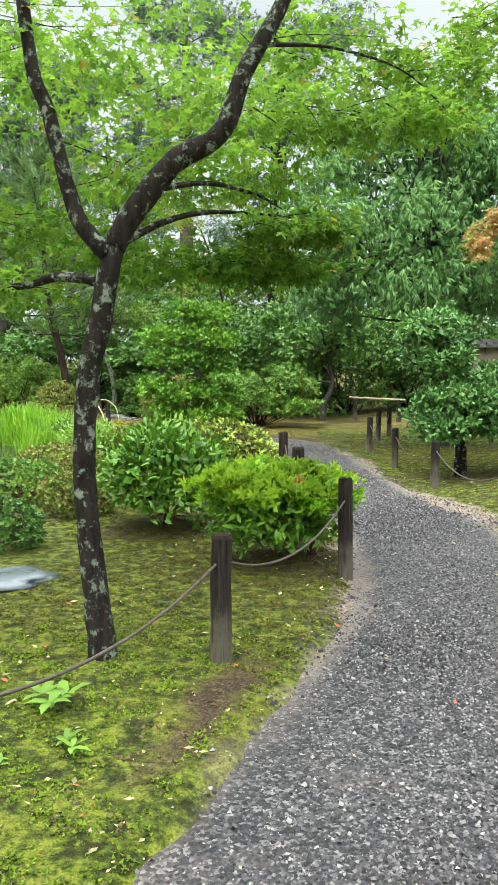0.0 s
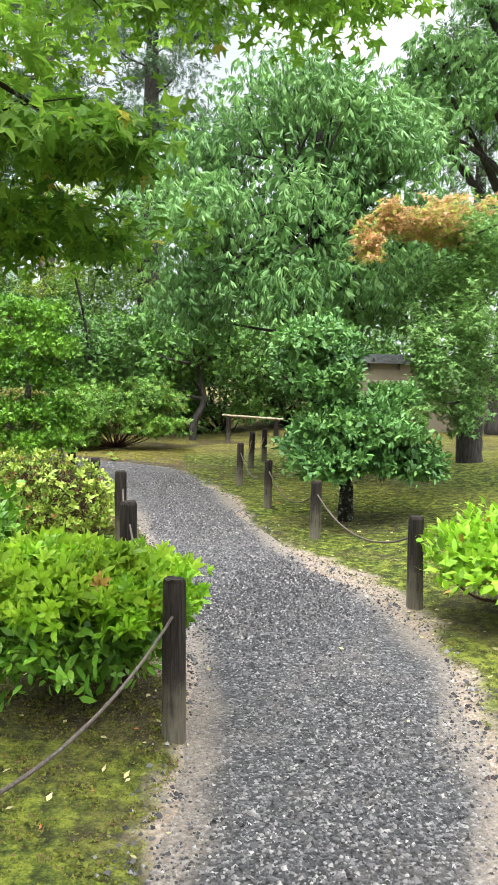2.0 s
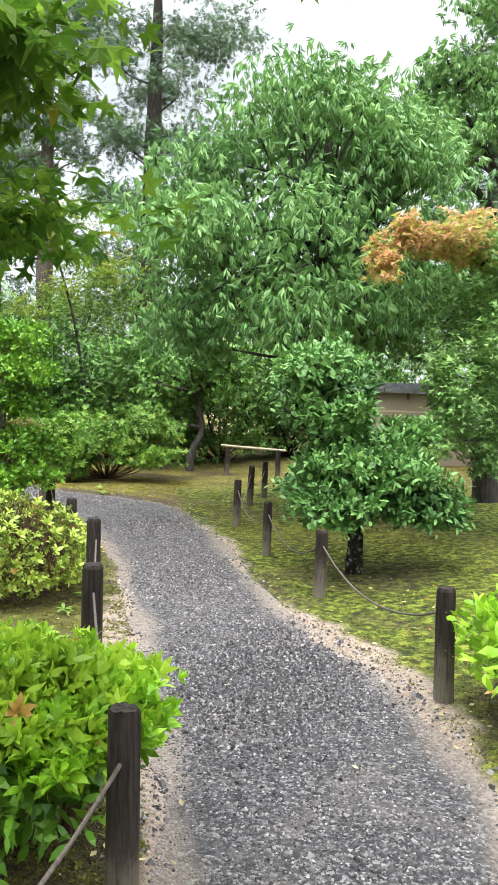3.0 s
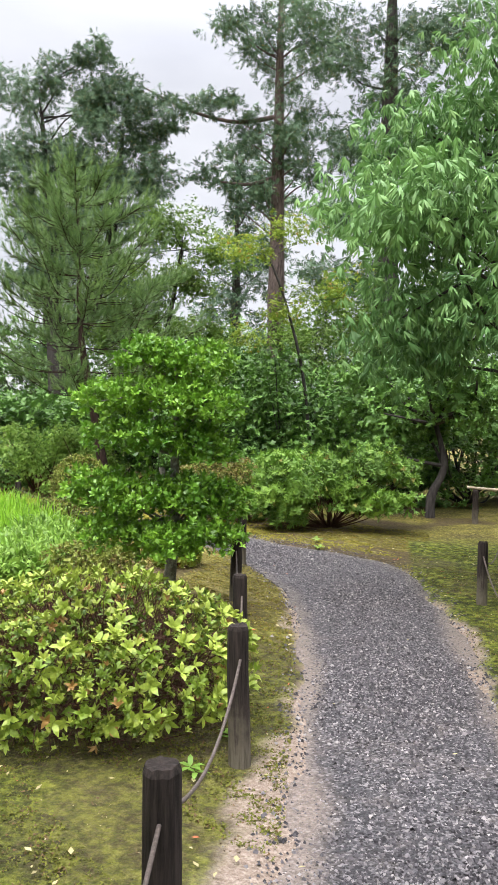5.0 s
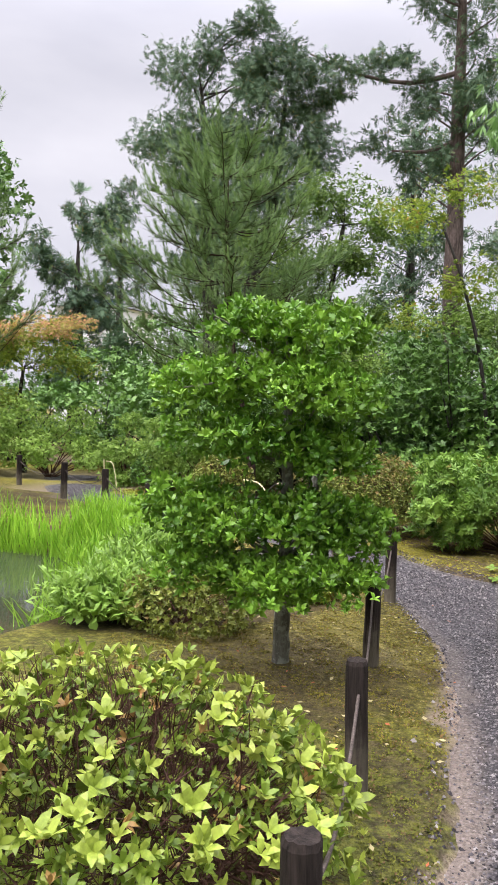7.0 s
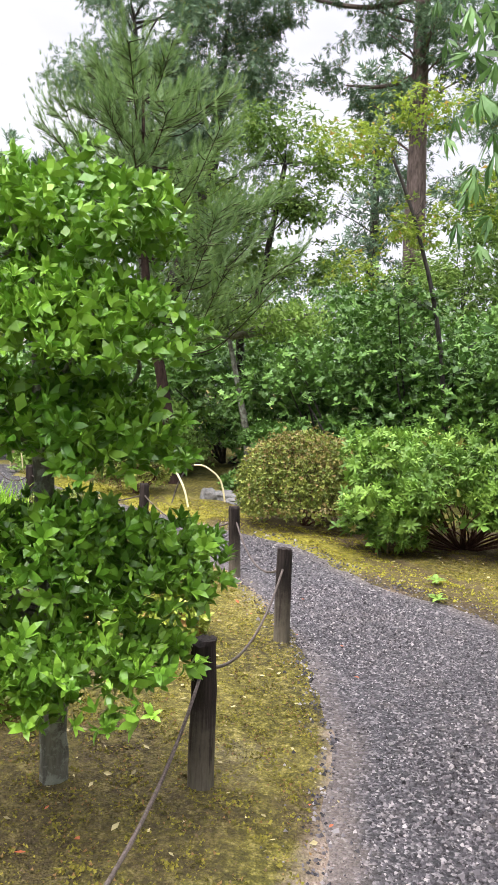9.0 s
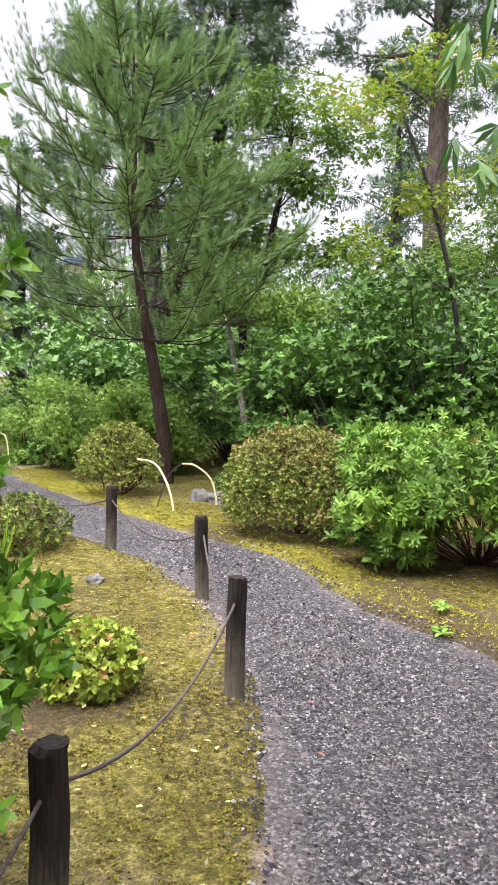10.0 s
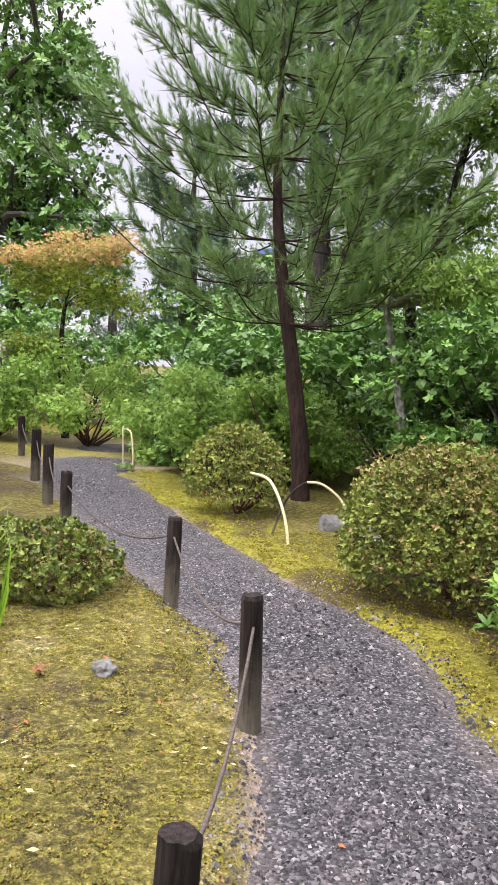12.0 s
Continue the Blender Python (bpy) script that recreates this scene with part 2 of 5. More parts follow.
sep_ = t_.nodes.new("ShaderNodeSeparateColor")
t_.links.new(v_.outputs["Color"], sep_.inputs["Color"])
bedcol = ramp(t_, sep_.outputs["Red"], [(0.0, (0.010, 0.009, 0.010)), (0.45, (0.032, 0.029, 0.032)), (0.8, (0.085, 0.077, 0.081)), (1.0, (0.22, 0.20, 0.20))])
bedcol = mixed(t_, ramp(t_, speckle(t_, 2.2, 6, 0.7), [(0.52, (0, 0, 0)), (0.75, (0.7, 0.7, 0.7))]), bedcol, (0.13, 0.105, 0.094))
edge_a = t_.nodes.new("ShaderNodeAttribute")
edge_a.attribute_name = "earth"
bedcol = mixed(t_, edge_a.outputs["Fac"], bedcol, ramp(t_, speckle(t_, 45.0, 8, 0.75), [(0.34, (0.10, 0.078, 0.062)), (0.5, (0.22, 0.17, 0.14)), (0.68, (0.36, 0.30, 0.25))]))
surface(BED, t_, bedcol, 0.8, v_.outputs["Distance"], 0.9, -0.012)
POST, t_ = material("charred_wood_post")
co_ = t_.nodes.new("ShaderNodeTexCoord")
mp_ = t_.nodes.new("ShaderNodeMapping")
mp_.inputs["Scale"].default_value = (55, 55, 4)
t_.links.new(co_.outputs["Object"], mp_.inputs["Vector"])
n_ = node(t_, "ShaderNodeTexNoise", Scale=1.0, Detail=6, Roughness=0.7)
t_.links.new(mp_.outputs["Vector"], n_.inputs["Vector"])
zz = t_.nodes.new("ShaderNodeSeparateXYZ")
t_.links.new(co_.outputs["Object"], zz.inputs["Vector"])
wear = t_.nodes.new("ShaderNodeMath")
wear.operation = "ADD"
wob = t_.nodes.new("ShaderNodeMath")
wob.operation = "MULTIPLY"
wob.inputs[1].default_value = 0.9
t_.links.new(n_.outputs["Fac"], wob.inputs[0])
t_.links.new(zz.outputs["Z"], wear.inputs[0])
blot = t_.nodes.new("ShaderNodeMath")
blot.operation = "MULTIPLY_ADD"
blot.inputs[1].default_value = 0.4
t_.links.new(speckle(t_, 7.0, 5, 0.7), blot.inputs[0])
t_.links.new(wob.outputs[0], blot.inputs[2])
t_.links.new(blot.outputs[0], wear.inputs[1])
charred = ramp(t_, n_.outputs["Fac"], [(0.35, (0.010, 0.008, 0.007)), (0.7, (0.05, 0.038, 0.033))])
bare = ramp(t_, n_.outputs["Fac"], [(0.3, (0.06, 0.05, 0.038)), (0.7, (0.19, 0.165, 0.125))])
surface(POST, t_, mixed(t_, ramp(t_, wear.outputs[0], [(0.72, (1, 1, 1)), (0.93, (0, 0, 0))]), charred, bare), 0.8, n_.outputs["Fac"], 0.9, 0.006, specular=0.12)
ROPE, t_ = material("weathered_rope")
surface(ROPE, t_, ramp(t_, speckle(t_, 90.0, 4), [(0.3, (0.045, 0.034, 0.027)), (0.7, (0.13, 0.10, 0.085))]), 0.9, speckle(t_, 220.0, 2), 0.7, 0.004)
BAMBOO, t_ = material("split_bamboo")
surface(BAMBOO, t_, ramp(t_, speckle(t_, 30.0, 4), [(0.3, (0.48, 0.40, 0.20)), (0.7, (0.72, 0.64, 0.40))]), 0.4, speckle(t_, 60.0), 0.2, 0.002)
DULLBAMBOO, t_ = material("weathered_bamboo")
surface(DULLBAMBOO, t_, ramp(t_, speckle(t_, 20.0, 4), [(0.3, (0.24, 0.19, 0.12)), (0.7, (0.45, 0.38, 0.27))]), 0.6)
STONE, t_ = material("grey_stone")
surface(STONE, t_, ramp(t_, speckle(t_, 14.0, 8, 0.7), [(0.3, (0.07, 0.07, 0.066)), (0.7, (0.22, 0.21, 0.195))]), 0.85, speckle(t_, 40.0, 6), 0.7, 0.01)
WETSTONE, t_ = material("wet_flat_stone")
surface(WETSTONE, t_, ramp(t_, speckle(t_, 6.0, 6, 0.6), [(0.3, (0.07, 0.08, 0.09)), (0.7, (0.20, 0.22, 0.24))]), 0.2, speckle(t_, 5.0, 3), 0.2, 0.01)
PLASTER, t_ = material("ochre_plaster")
surface(PLASTER, t_, mixed(t_, 0.4, ramp(t_, speckle(t_, 0.9, 5), [(0.3, (0.14, 0.11, 0.075)), (0.7, (0.21, 0.17, 0.12))]), ramp(t_, speckle(t_, 25.0, 6), [(0.3, (0.16, 0.13, 0.09)), (0.7, (0.28, 0.23, 0.17))])), 0.9, speckle(t_, 30.0), 0.3, 0.004)
LINE, t_ = material("pale_plaster_line")
surface(LINE, t_, ramp(t_, speckle(t_, 20.0), [(0.3, (0.26, 0.22, 0.16)), (0.7, (0.34, 0.29, 0.22))]), 0.9)
TILE, t_ = material("grey_roof_tile")
surface(TILE, t_, ramp(t_, speckle(t_, 6.0, 5), [(0.3, (0.07, 0.07, 0.075)), (0.7, (0.17, 0.17, 0.18))]), 0.6, speckle(t_, 40.0), 0.3, 0.004)
WATER, t_ = material("still_pond_water")
surface(WATER, t_, (0.04, 0.045, 0.03), 0.03, speckle(t_, 3.5, 2), 0.03, 0.02, specular=0.6)
WHITEWALL, t_ = material("white_house_wall")
surface(WHITEWALL, t_, ramp(t_, speckle(t_, 2.0, 4), [(0.3, (0.66, 0.66, 0.66)), (0.7, (0.78, 0.78, 0.78))]), 0.8)
BLUE, t_ = material("blue_sheet_metal")
surface(BLUE, t_, ramp(t_, speckle(t_, 3.0, 3), [(0.3, (0.08, 0.14, 0.32)), (0.7, (0.12, 0.20, 0.40))]), 0.5)
GLASS, t_ = material("dark_window_glass")
surface(GLASS, t_, (0.02, 0.025, 0.03), 0.05)


# ---- building helpers ----
rng = np.random.default_rng(7)
DENSE = 1.5


def unit(v):
    return v / np.maximum(np.linalg.norm(v, axis=-1, keepdims=True), 1e-9)


def mesh_of(name, verts, tris, mat, smooth=False):
    me = bpy.data.meshes.new(name)
    verts, tris = np.asarray(verts, np.float32), np.asarray(tris, np.int32)
    me.vertices.add(len(verts))
    me.vertices.foreach_set("co", verts.ravel())
    me.loops.add(tris.size)
    me.loops.foreach_set("vertex_index", tris.ravel())
    me.polygons.add(len(tris))
    me.polygons.foreach_set("loop_start", np.arange(0, tris.size, tris.shape[1], dtype=np.int32))
    me.polygons.foreach_set("use_smooth", np.full(len(tris), smooth))
    me.materials.append(mat)
    me.update()
    return me


def part(name, me, parent, label="", m=None):
    ob = new(name, me)
    if parent is not None:
        ob.parent = parent
    if m is not None:
        ob.matrix_basis = m
    return tagged(ob, label)


def joined(pieces):
    """Joins pairs of verts and triangles."""
    vs, ts, k = [], [], 0
    for v, t in pieces:
        vs.append(np.asarray(v, float)), ts.append(np.asarray(t) + k)
        k += len(v)
    return np.concatenate(vs), np.concatenate(ts)


def long_leaf(width=0.16, fold=0.04, droop=0.12):
    v = [(0, 0, 0), (-width, 0.42, fold), (0, 0.48, 0), (width, 0.42, fold), (0, 1, -droop)]
    return np.array(v, float), np.array([(0, 2, 1), (0, 3, 2), (1, 2, 4), (2, 3, 4)])


def oval(width=0.22, curl=0.1):
    v = [(0, 0, 0), (-width * 0.85, 0.3, 0.04), (width * 0.85, 0.3, 0.04), (-width * 0.8, 0.68, 0.02), (width * 0.8, 0.68, 0.02), (0, 1, -curl)]
    return np.array(v, float), np.array([(0, 2, 1), (1, 2, 4), (1, 4, 3), (3, 4, 5)])


def diamond(width=0.24, fold=0.06):
    v = [(0, 0, 0), (-width, 0.5, fold), (width, 0.5, -fold), (0, 1, -0.08)]
    return np.array(v, float), np.array([(0, 2, 1), (1, 2, 3)])


def lobed(lobes, notch):
    """A flat maple leaf: pointed lobes (angle, length) with notches between them."""
    v, t = [(0, 0, 0)], []
    for i, (a, size) in enumerate(lobes):
        b = radians(a)
        v.append((math.sin(b) * size, math.cos(b) * size, -0.1))
        if i + 1 < len(lobes):
            c = radians((a + lobes[i + 1][0]) / 2)
            v.append((math.sin(c) * notch, math.cos(c) * notch, 0.03))
    t = [(0, k + 1, k) for k in range(1, len(v) - 1)]
    return np.array(v, float), np.array(t)


def star():
    return lobed(((-72, 0.8), (0, 1.0), (72, 0.8)), 0.42)


def palmate():
    return lobed(((-118, 0.55), (-60, 0.86), (0, 1.0), (60, 0.86), (118, 0.55)), 0.40)


def frond():
    """A flat conifer spray: a row of narrow shoots on both sides of an axis."""
    pieces = []
    for y, a, s in ((0.0, 55, 0.55), (0.0, -55, 0.55), (0.3, 45, 0.5), (0.3, -45, 0.5), (0.55, 35, 0.42), (0.55, -35, 0.42), (0.45, 0, 0.6)):
        b = radians(a)
        d, n = np.array((math.sin(b), math.cos(b), -0.12)), np.array((math.cos(b), -math.sin(b), 0))
        o = np.array((0, y, 0))
        pieces.append(([o - n * 0.065, o + n * 0.065, o + d * s], [(0, 1, 2)]))
    return joined(pieces)


def needles(n=14, spread=0.42):
    r = np.random.default_rng(3)
    pieces = []
    for i in range(n):
        a, y = i * 2.4, i / n * 0.5
        d = unit(np.array((math.cos(a) * spread, 1.0, math.sin(a) * spread)) + r.normal(0, 0.07, 3))
        s = unit(np.cross(d, (0.3, 0.1, 1.0))) * 0.022
        o = np.array((0, y, 0))
        pieces.append(([o - s, o + s, o + d * 0.75], [(0, 1, 2)]))
    return joined(pieces)


def rosette(n, seed, tilt=0.55, width=0.17, plain=False):
    r = np.random.default_rng(seed)
    lv, lt = diamond(width, 0.04) if plain else oval(width, 0.14)
    pieces = []
    for i in range(n):
        a = i * 2 * math.pi / n + r.uniform(-0.35, 0.35)
        up = tilt + r.uniform(-0.3, 0.3)
        m = np.array(Matrix.Rotation(a, 3, "Z") @ Matrix.Rotation(up, 3, "X"))
        pieces.append((lv @ m.T * r.uniform(0.7, 1.1), lt))
    v, t = joined(pieces)
    t[t % len(lv) == 0] = 0
    return v, t


LEAFLET = diamond(0.3, 0.08)
THIN = (np.array([(-0.02, 0, 0), (0.02, 0, 0), (0, 0.02, 0.03), (0.05, 1, 0.02)]), np.array([(0, 1, 3), (1, 2, 3), (2, 0, 3)]))


def frames_of(along, normal):
    y = unit(along)
    x = unit(np.cross(y, normal))
    return np.stack((x, y, np.cross(x, y)), axis=-1)


def scatter(template, pos, basis, size):
    tv, tt = template
    v = np.einsum("nij,vj->nvi", basis, tv) * np.asarray(size)[:, None, None] + pos[:, None, :]
    t = tt[None] + (np.arange(len(pos)) * len(tv))[:, None, None]
    return v.reshape(-1, 3), t.reshape(-1, tt.shape[1])


def sphere_dirs(n, low=-0.4):
    z = rng.uniform(low, 1.0, n)
    a = rng.uniform(0, 2 * math.pi, n)
    s = np.sqrt(1 - z * z)
    return np.stack((np.cos(a) * s, np.sin(a) * s, z), axis=-1)


def clump(centre, radii, clusters, per, size, template, low=-0.5, spread=0.16, droop=0.0, lift=0.6, fill=0.25, rough=0.16, flat=0.0, inner=0.6, inner_size=0.6):
    """Leaves in clusters over a lobed ellipsoid. droop: how far leaves hang; lift: how far they face up; flat: how level the twigs lie."""
    centre, radii = np.array(centre, float), np.array(radii, float)
    clusters = int(clusters * DENSE)
    d = sphere_dirs(clusters, low)
    ph = rng.uniform(0, 6.28, 6)
    lobes = 1 + rough * (np.sin(d[:, 0] * 5 + ph[0]) * np.sin(d[:, 1] * 5 + ph[1]) + 0.7 * np.sin(d[:, 2] * 7 + ph[2]) * np.sin(d[:, 0] * 9 + ph[3]))
    r = np.where(rng.random(clusters) < fill, rng.uniform(0.35, 0.85, clusters), rng.uniform(0.86, 1.03, clusters)) * lobes
    c = d * r[:, None] * radii
    out = unit(d / radii)
    cc, oo = np.repeat(c, per, 0), np.repeat(out, per, 0)
    n = len(cc)
    off = rng.normal(0, 1, (n, 3)) * spread * radii.mean()
    off[:, 2] *= 0.55
    along = unit(oo * 0.6 + rng.normal(0, 0.75, (n, 3)) * (1, 1, 1 - flat * 0.7) + (0, 0, -droop + 0.1))
    normal = unit(oo * (1 - lift) + rng.normal(0, 0.38, (n, 3)) + (0, 0, lift))
    s = size * rng.uniform(0.65, 1.25, n)
    outer = scatter(template, cc + off + centre, frames_of(along, normal), s)
    if inner <= 0:
        return outer
    k = int(n * inner)
    d = sphere_dirs(k, max(low - 0.2, -1.0))
    p = d * rng.uniform(0.25, 0.86, k)[:, None] * radii + centre
    deep = scatter(LEAFLET, p, frames_of(rng.normal(0, 1, (k, 3)) + d * 0.5, d + rng.normal(0, 0.5, (k, 3))), min(size * 2.0, 0.24) * inner_size * rng.uniform(0.8, 1.3, k))
    return joined([outer, deep])


def lumps(pads, k, spread=0.5, scale=0.62, flat=0.8):
    """Breaks each pad into k uneven smaller ones."""
    made = []
    for cx, cy, cz, rx, ry, rz, share in pads:
        turn = rng.uniform(0, 6.28)
        for i in range(k):
            a = turn + i * 2 * math.pi / k + rng.normal(0, 0.35)
            r = spread * rng.uniform(0.75, 1.15)
            s = scale * rng.uniform(0.75, 1.2)
            made.append((cx + math.cos(a) * r * rx, cy + math.sin(a) * r * ry, cz + rng.normal(0, 0.45) * rz, rx * s, ry * s, rz * flat * rng.uniform(0.75, 1.2), share / k))
    return made


def tube(points, radii, segs=8, rough=0.06):
    """A limb along a smooth line through points."""
    pts, rad = np.array(points, float), np.array(radii, float)
    k = max(2, 5 * (len(pts) - 1) + 1)
    u = np.linspace(0, len(pts) - 1, k)
    i = np.clip(u.astype(int), 0, len(pts) - 2)
    f = (u - i)[:, None]
    get = lambda j: pts[np.clip(j, 0, len(pts) - 1)]
    a, b, c, e = get(i - 1), get(i), get(i + 1), get(i + 2)
    line = 0.5 * (2 * b + (c - a) * f + (2 * a - 5 * b + 4 * c - e) * f ** 2 + (3 * b - a - 3 * c + e) * f ** 3)
    r = np.interp(u, np.arange(len(pts)), rad)
    tang = unit(np.gradient(line, axis=0))
    side = unit(np.cross(tang, (0.31, 0.17, 0.05) if abs(tang[0, 2]) > 0.7 else (0, 0, 1.0)))
    other = np.cross(tang, side)
    ang = np.arange(segs) * 2 * math.pi / segs
    wob = 1 + rng.normal(0, rough, (k, segs))
    v = line[:, None] + (np.cos(ang)[None, :, None] * side[:, None] + np.sin(ang)[None, :, None] * other[:, None]) * (r[:, None] * wob)[..., None]
    v = np.vstack((v.reshape(-1, 3), line[:1], line[-1:] + tang[-1:] * r[-1]))
    t = []
    for ring in range(k - 1):
        for s in range(segs):
            p, q = ring * segs + s, ring * segs + (s + 1) % segs
            t += [(p, q, q + segs), (p, q + segs, p + segs)]
    base, top = k * segs, k * segs + 1
    for s in range(segs):
        t += [(base, (s + 1) % segs, s), (top, (k - 1) * segs + s, (k - 1) * segs + (s + 1) % segs)]
    return v, np.array(t)


def thing(name, place, label, category, group=""):
    ob = new(name)
    ob.empty_display_size = 0.1
    ob.location = place
    return tagged(ob, label, category, group)


def child(name, vt, mat, parent, label="", kind="", smooth=False):
    """A part from world-space verts and triangles."""
    v, t = vt
    ob = part(name, mesh_of(name, np.asarray(v) - np.array(parent.matrix_basis.translation), t, mat, smooth), parent, label)
    return tagged(ob, kind=kind)


# ---- ground and path ----
EDGES = [  # left x, y, right x, y
    (-0.95, -4.0, 0.8, -4.0), (-0.75, -1.0, 0.95, -1.0), (-0.2, 2.1, 1.2, 2.0), (0.14, 3.1, 1.35, 3.1), (0.49, 4.0, 1.5, 3.95), (0.78, 5.1, 1.82, 5.0),
    (0.81, 6.0, 2.0, 5.9), (0.76, 7.6, 2.02, 7.1), (0.69, 8.7, 1.72, 8.3), (0.5, 10.5, 1.58, 10.0), (0.25, 12.0, 1.45, 12.0), (-0.18, 13.2, 1.12, 13.8),
    (-0.65, 14.0, 0.4, 14.7), (-1.33, 15.0, -0.4, 15.25), (-1.95, 15.6, -0.95, 15.9), (-2.7, 16.1, -1.5, 16.5), (-3.7, 16.6, -2.5, 17.0),
    (-5.1, 17.4, -4.2, 18.0), (-7.4, 18.8, -6.6, 19.5), (-9.0, 20.3, -8.2, 21.0), (-11.5, 24.0, -10.5, 24.3), (-14.0, 30.0, -12.8, 30.0)]


def smooth_line(p, steps=6):
    p = np.array(p, float)
    u = np.linspace(0, len(p) - 1, (len(p) - 1) * steps + 1)
    i = np.clip(u.astype(int), 0, len(p) - 2)
    f = (u - i)[:, None]
    get = lambda j: p[np.clip(j, 0, len(p) - 1)]
    a, b, c, e = get(i - 1), get(i), get(i + 1), get(i + 2)
    return 0.5 * (2 * b + (c - a) * f + (2 * a - 5 * b + 4 * c - e) * f ** 2 + (3 * b - a - 3 * c + e) * f ** 3)


BOTH = smooth_line(EDGES)
LEFT, RIGHT = BOTH[:, :2], BOTH[:, 2:]
LOOP = np.vstack((LEFT, RIGHT[::-1]))


def path_distance(x, y):
    """How far a point lies outside the path; negative on it."""
    p = np.stack((np.ravel(x), np.ravel(y)), axis=-1)
    best, inside = np.full(len(p), 1e9), np.zeros(len(p), bool)
    for a, b in zip(LOOP, np.roll(LOOP, -1, 0)):
        ab = b - a
        f = np.clip(((p - a) @ ab) / max(ab @ ab, 1e-9), 0, 1)
        best = np.minimum(best, np.hypot(*(p - a - f[:, None] * ab).T))
        if abs(b[1] - a[1]) > 1e-9:
            inside ^= ((a[1] > p[:, 1]) != (b[1] > p[:, 1])) & (p[:, 0] < (b[0] - a[0]) * (p[:, 1] - a[1]) / (b[1] - a[1]) + a[0])
    return np.where(inside, -best, best).reshape(np.shape(x))


def ripple(x, y, k, seed=0.0):
    """Soft uneven waves between about -1 and 1."""
    return (np.sin(x * k + 1.3 + seed + 1.7 * np.sin(y * k * 0.61)) + np.sin(y * k * 1.13 + 0.4 + seed * 2 + 1.4 * np.sin(x * k * 0.83)) + np.sin((x + y) * k * 0.57 + seed * 3)) / 3


def step(a, b, v):
    f = np.clip((v - a) / (b - a), 0, 1)
    return f * f * (3 - 2 * f)


def pond_depth(x, y):
    big = 1 - step(0.82, 1.12, np.hypot((x + 5.2) / 2.35, (y - 12.2) / 2.6) + 0.05 * ripple(x, y, 2.3))
    return big * 0.55


def ground_height(x, y, d=None):
    x, y = np.asarray(x, float), np.asarray(y, float)
    d = path_distance(x, y) if d is None else d
    edge = d + 0.07 * ripple(x, y, 5.0) + 0.03 * ripple(x, y, 17.0)
    up = step(-0.06, 0.16, edge)
    bumps = 0.03 + 0.022 * ripple(x, y, 1.7) + 0.010 * ripple(x, y, 6.1, 2) + 0.005 * ripple(x, y, 19.0, 1)
    rise = 0.055 * np.clip(x - 2.4, 0, 6) + 0.02 * np.clip(-x - 9, 0, 60)
    return -0.03 * (1 - up) + up * (bumps + rise) - pond_depth(x, y)


def spaced(a, b, fine, far_low, far_high, n=34):
    mid = np.arange(a, b + fine / 2, fine)
    g = np.linspace(0, 1, n)[1:] ** 3.2
    return np.concatenate(((a - g * (a - far_low))[::-1], mid, b + g * (far_high - b)))


gx, gy = spaced(-6.0, 4.2, 0.06, -900, 900), spaced(0.2, 19.4, 0.06, -700, 1200)
X, Y = np.meshgrid(gx, gy)
D = path_distance(X, Y)
Z = ground_height(X, Y, D)
nx, ny = len(gx), len(gy)
ii = (np.arange(ny - 1)[:, None] * nx + np.arange(nx - 1)[None]).ravel()
me = mesh_of("ground", np.stack((X, Y, Z), -1).reshape(-1, 3), np.stack((ii, ii + 1, ii + nx + 1, ii + nx), -1), GROUND, True)
wide = 0.07 + 0.13 * ripple(X, Y, 1.9, 4) + 0.07 * ripple(X, Y, 9.0) + 0.04 * ripple(X, Y, 23.0, 2)
wide = wide + 0.28 * np.exp(-((Y - 7.3) / 0.9) ** 2) * (X > 1.5) + 0.17 * np.exp(-((Y - 8.3) / 2.0) ** 2) * (X < 1.2) - 0.14 * step(11.5, 13, Y) - 0.09 * (1 - step(2.9, 3.6, Y)) + 0.10 * np.exp(-((Y - 4.3) / 0.9) ** 2) * (X < 1.2)
sand = (1 - step(-0.03, 0.06, D - wide)) * (D < 1.2) * (0.25 + 0.75 * step(2.9, 3.6, Y))
lush = step(-0.1, 0.5, 1.1 - np.hypot((X + 0.9) / 1.25, (Y - 2.4) / 1.5) + 0.25 * ripple(X, Y, 3.1)) * 0.9
lush = np.maximum(lush, 0.45 * step(0.35, 0.75, ripple(X, Y, 1.15, 7) + 0.2 * ripple(X, Y, 7.0)))
damp = step(-3.0, 3.6, Y + 1.6 * ripple(X, Y, 0.9, 2)) * (1 - step(3.5, 9.0, np.abs(X - 0.5) + 1.6 * ripple(X, Y, 0.8, 6))) * (1 - step(9.6, 11.2, Y - 5.5 * (X > 1.3) + 0.5 * ripple(X, Y, 1.3, 3))) * (0.80 + 0.10 * (X > 1.3) + 0.25 * ripple(X, Y, 1.9, 9))
lush = np.maximum(lush, damp)
band = (1 - step(0.25, 0.95, D + 0.15 * ripple(X, Y, 3.0, 2))) * step(0.0, 0.3, Y - 15.1 + 0.55 * X) * step(14.5, 15.5, Y)
lush = lush * (1 - band)
soil_and_shade = step(0.30, 0.55, ripple(X, Y, 2.1, 11) + 0.3 * ripple(X, Y, 9.0, 3)) * 0.75 * (1 - 0.45 * lush)
bank = step(0.0, 0.12, 0.13 - np.abs(D - 0.28 + 0.09 * ripple(X, Y, 5.0) + 0.05 * ripple(X, Y, 17.0))) * (1 - step(3.3, 3.9, Y)) * step(2.3, 2.9, Y) * (X < 0.7)
lush = lush * (1 - 0.9 * bank)
soil_and_shade = np.maximum(soil_and_shade, 1.0 * bank)
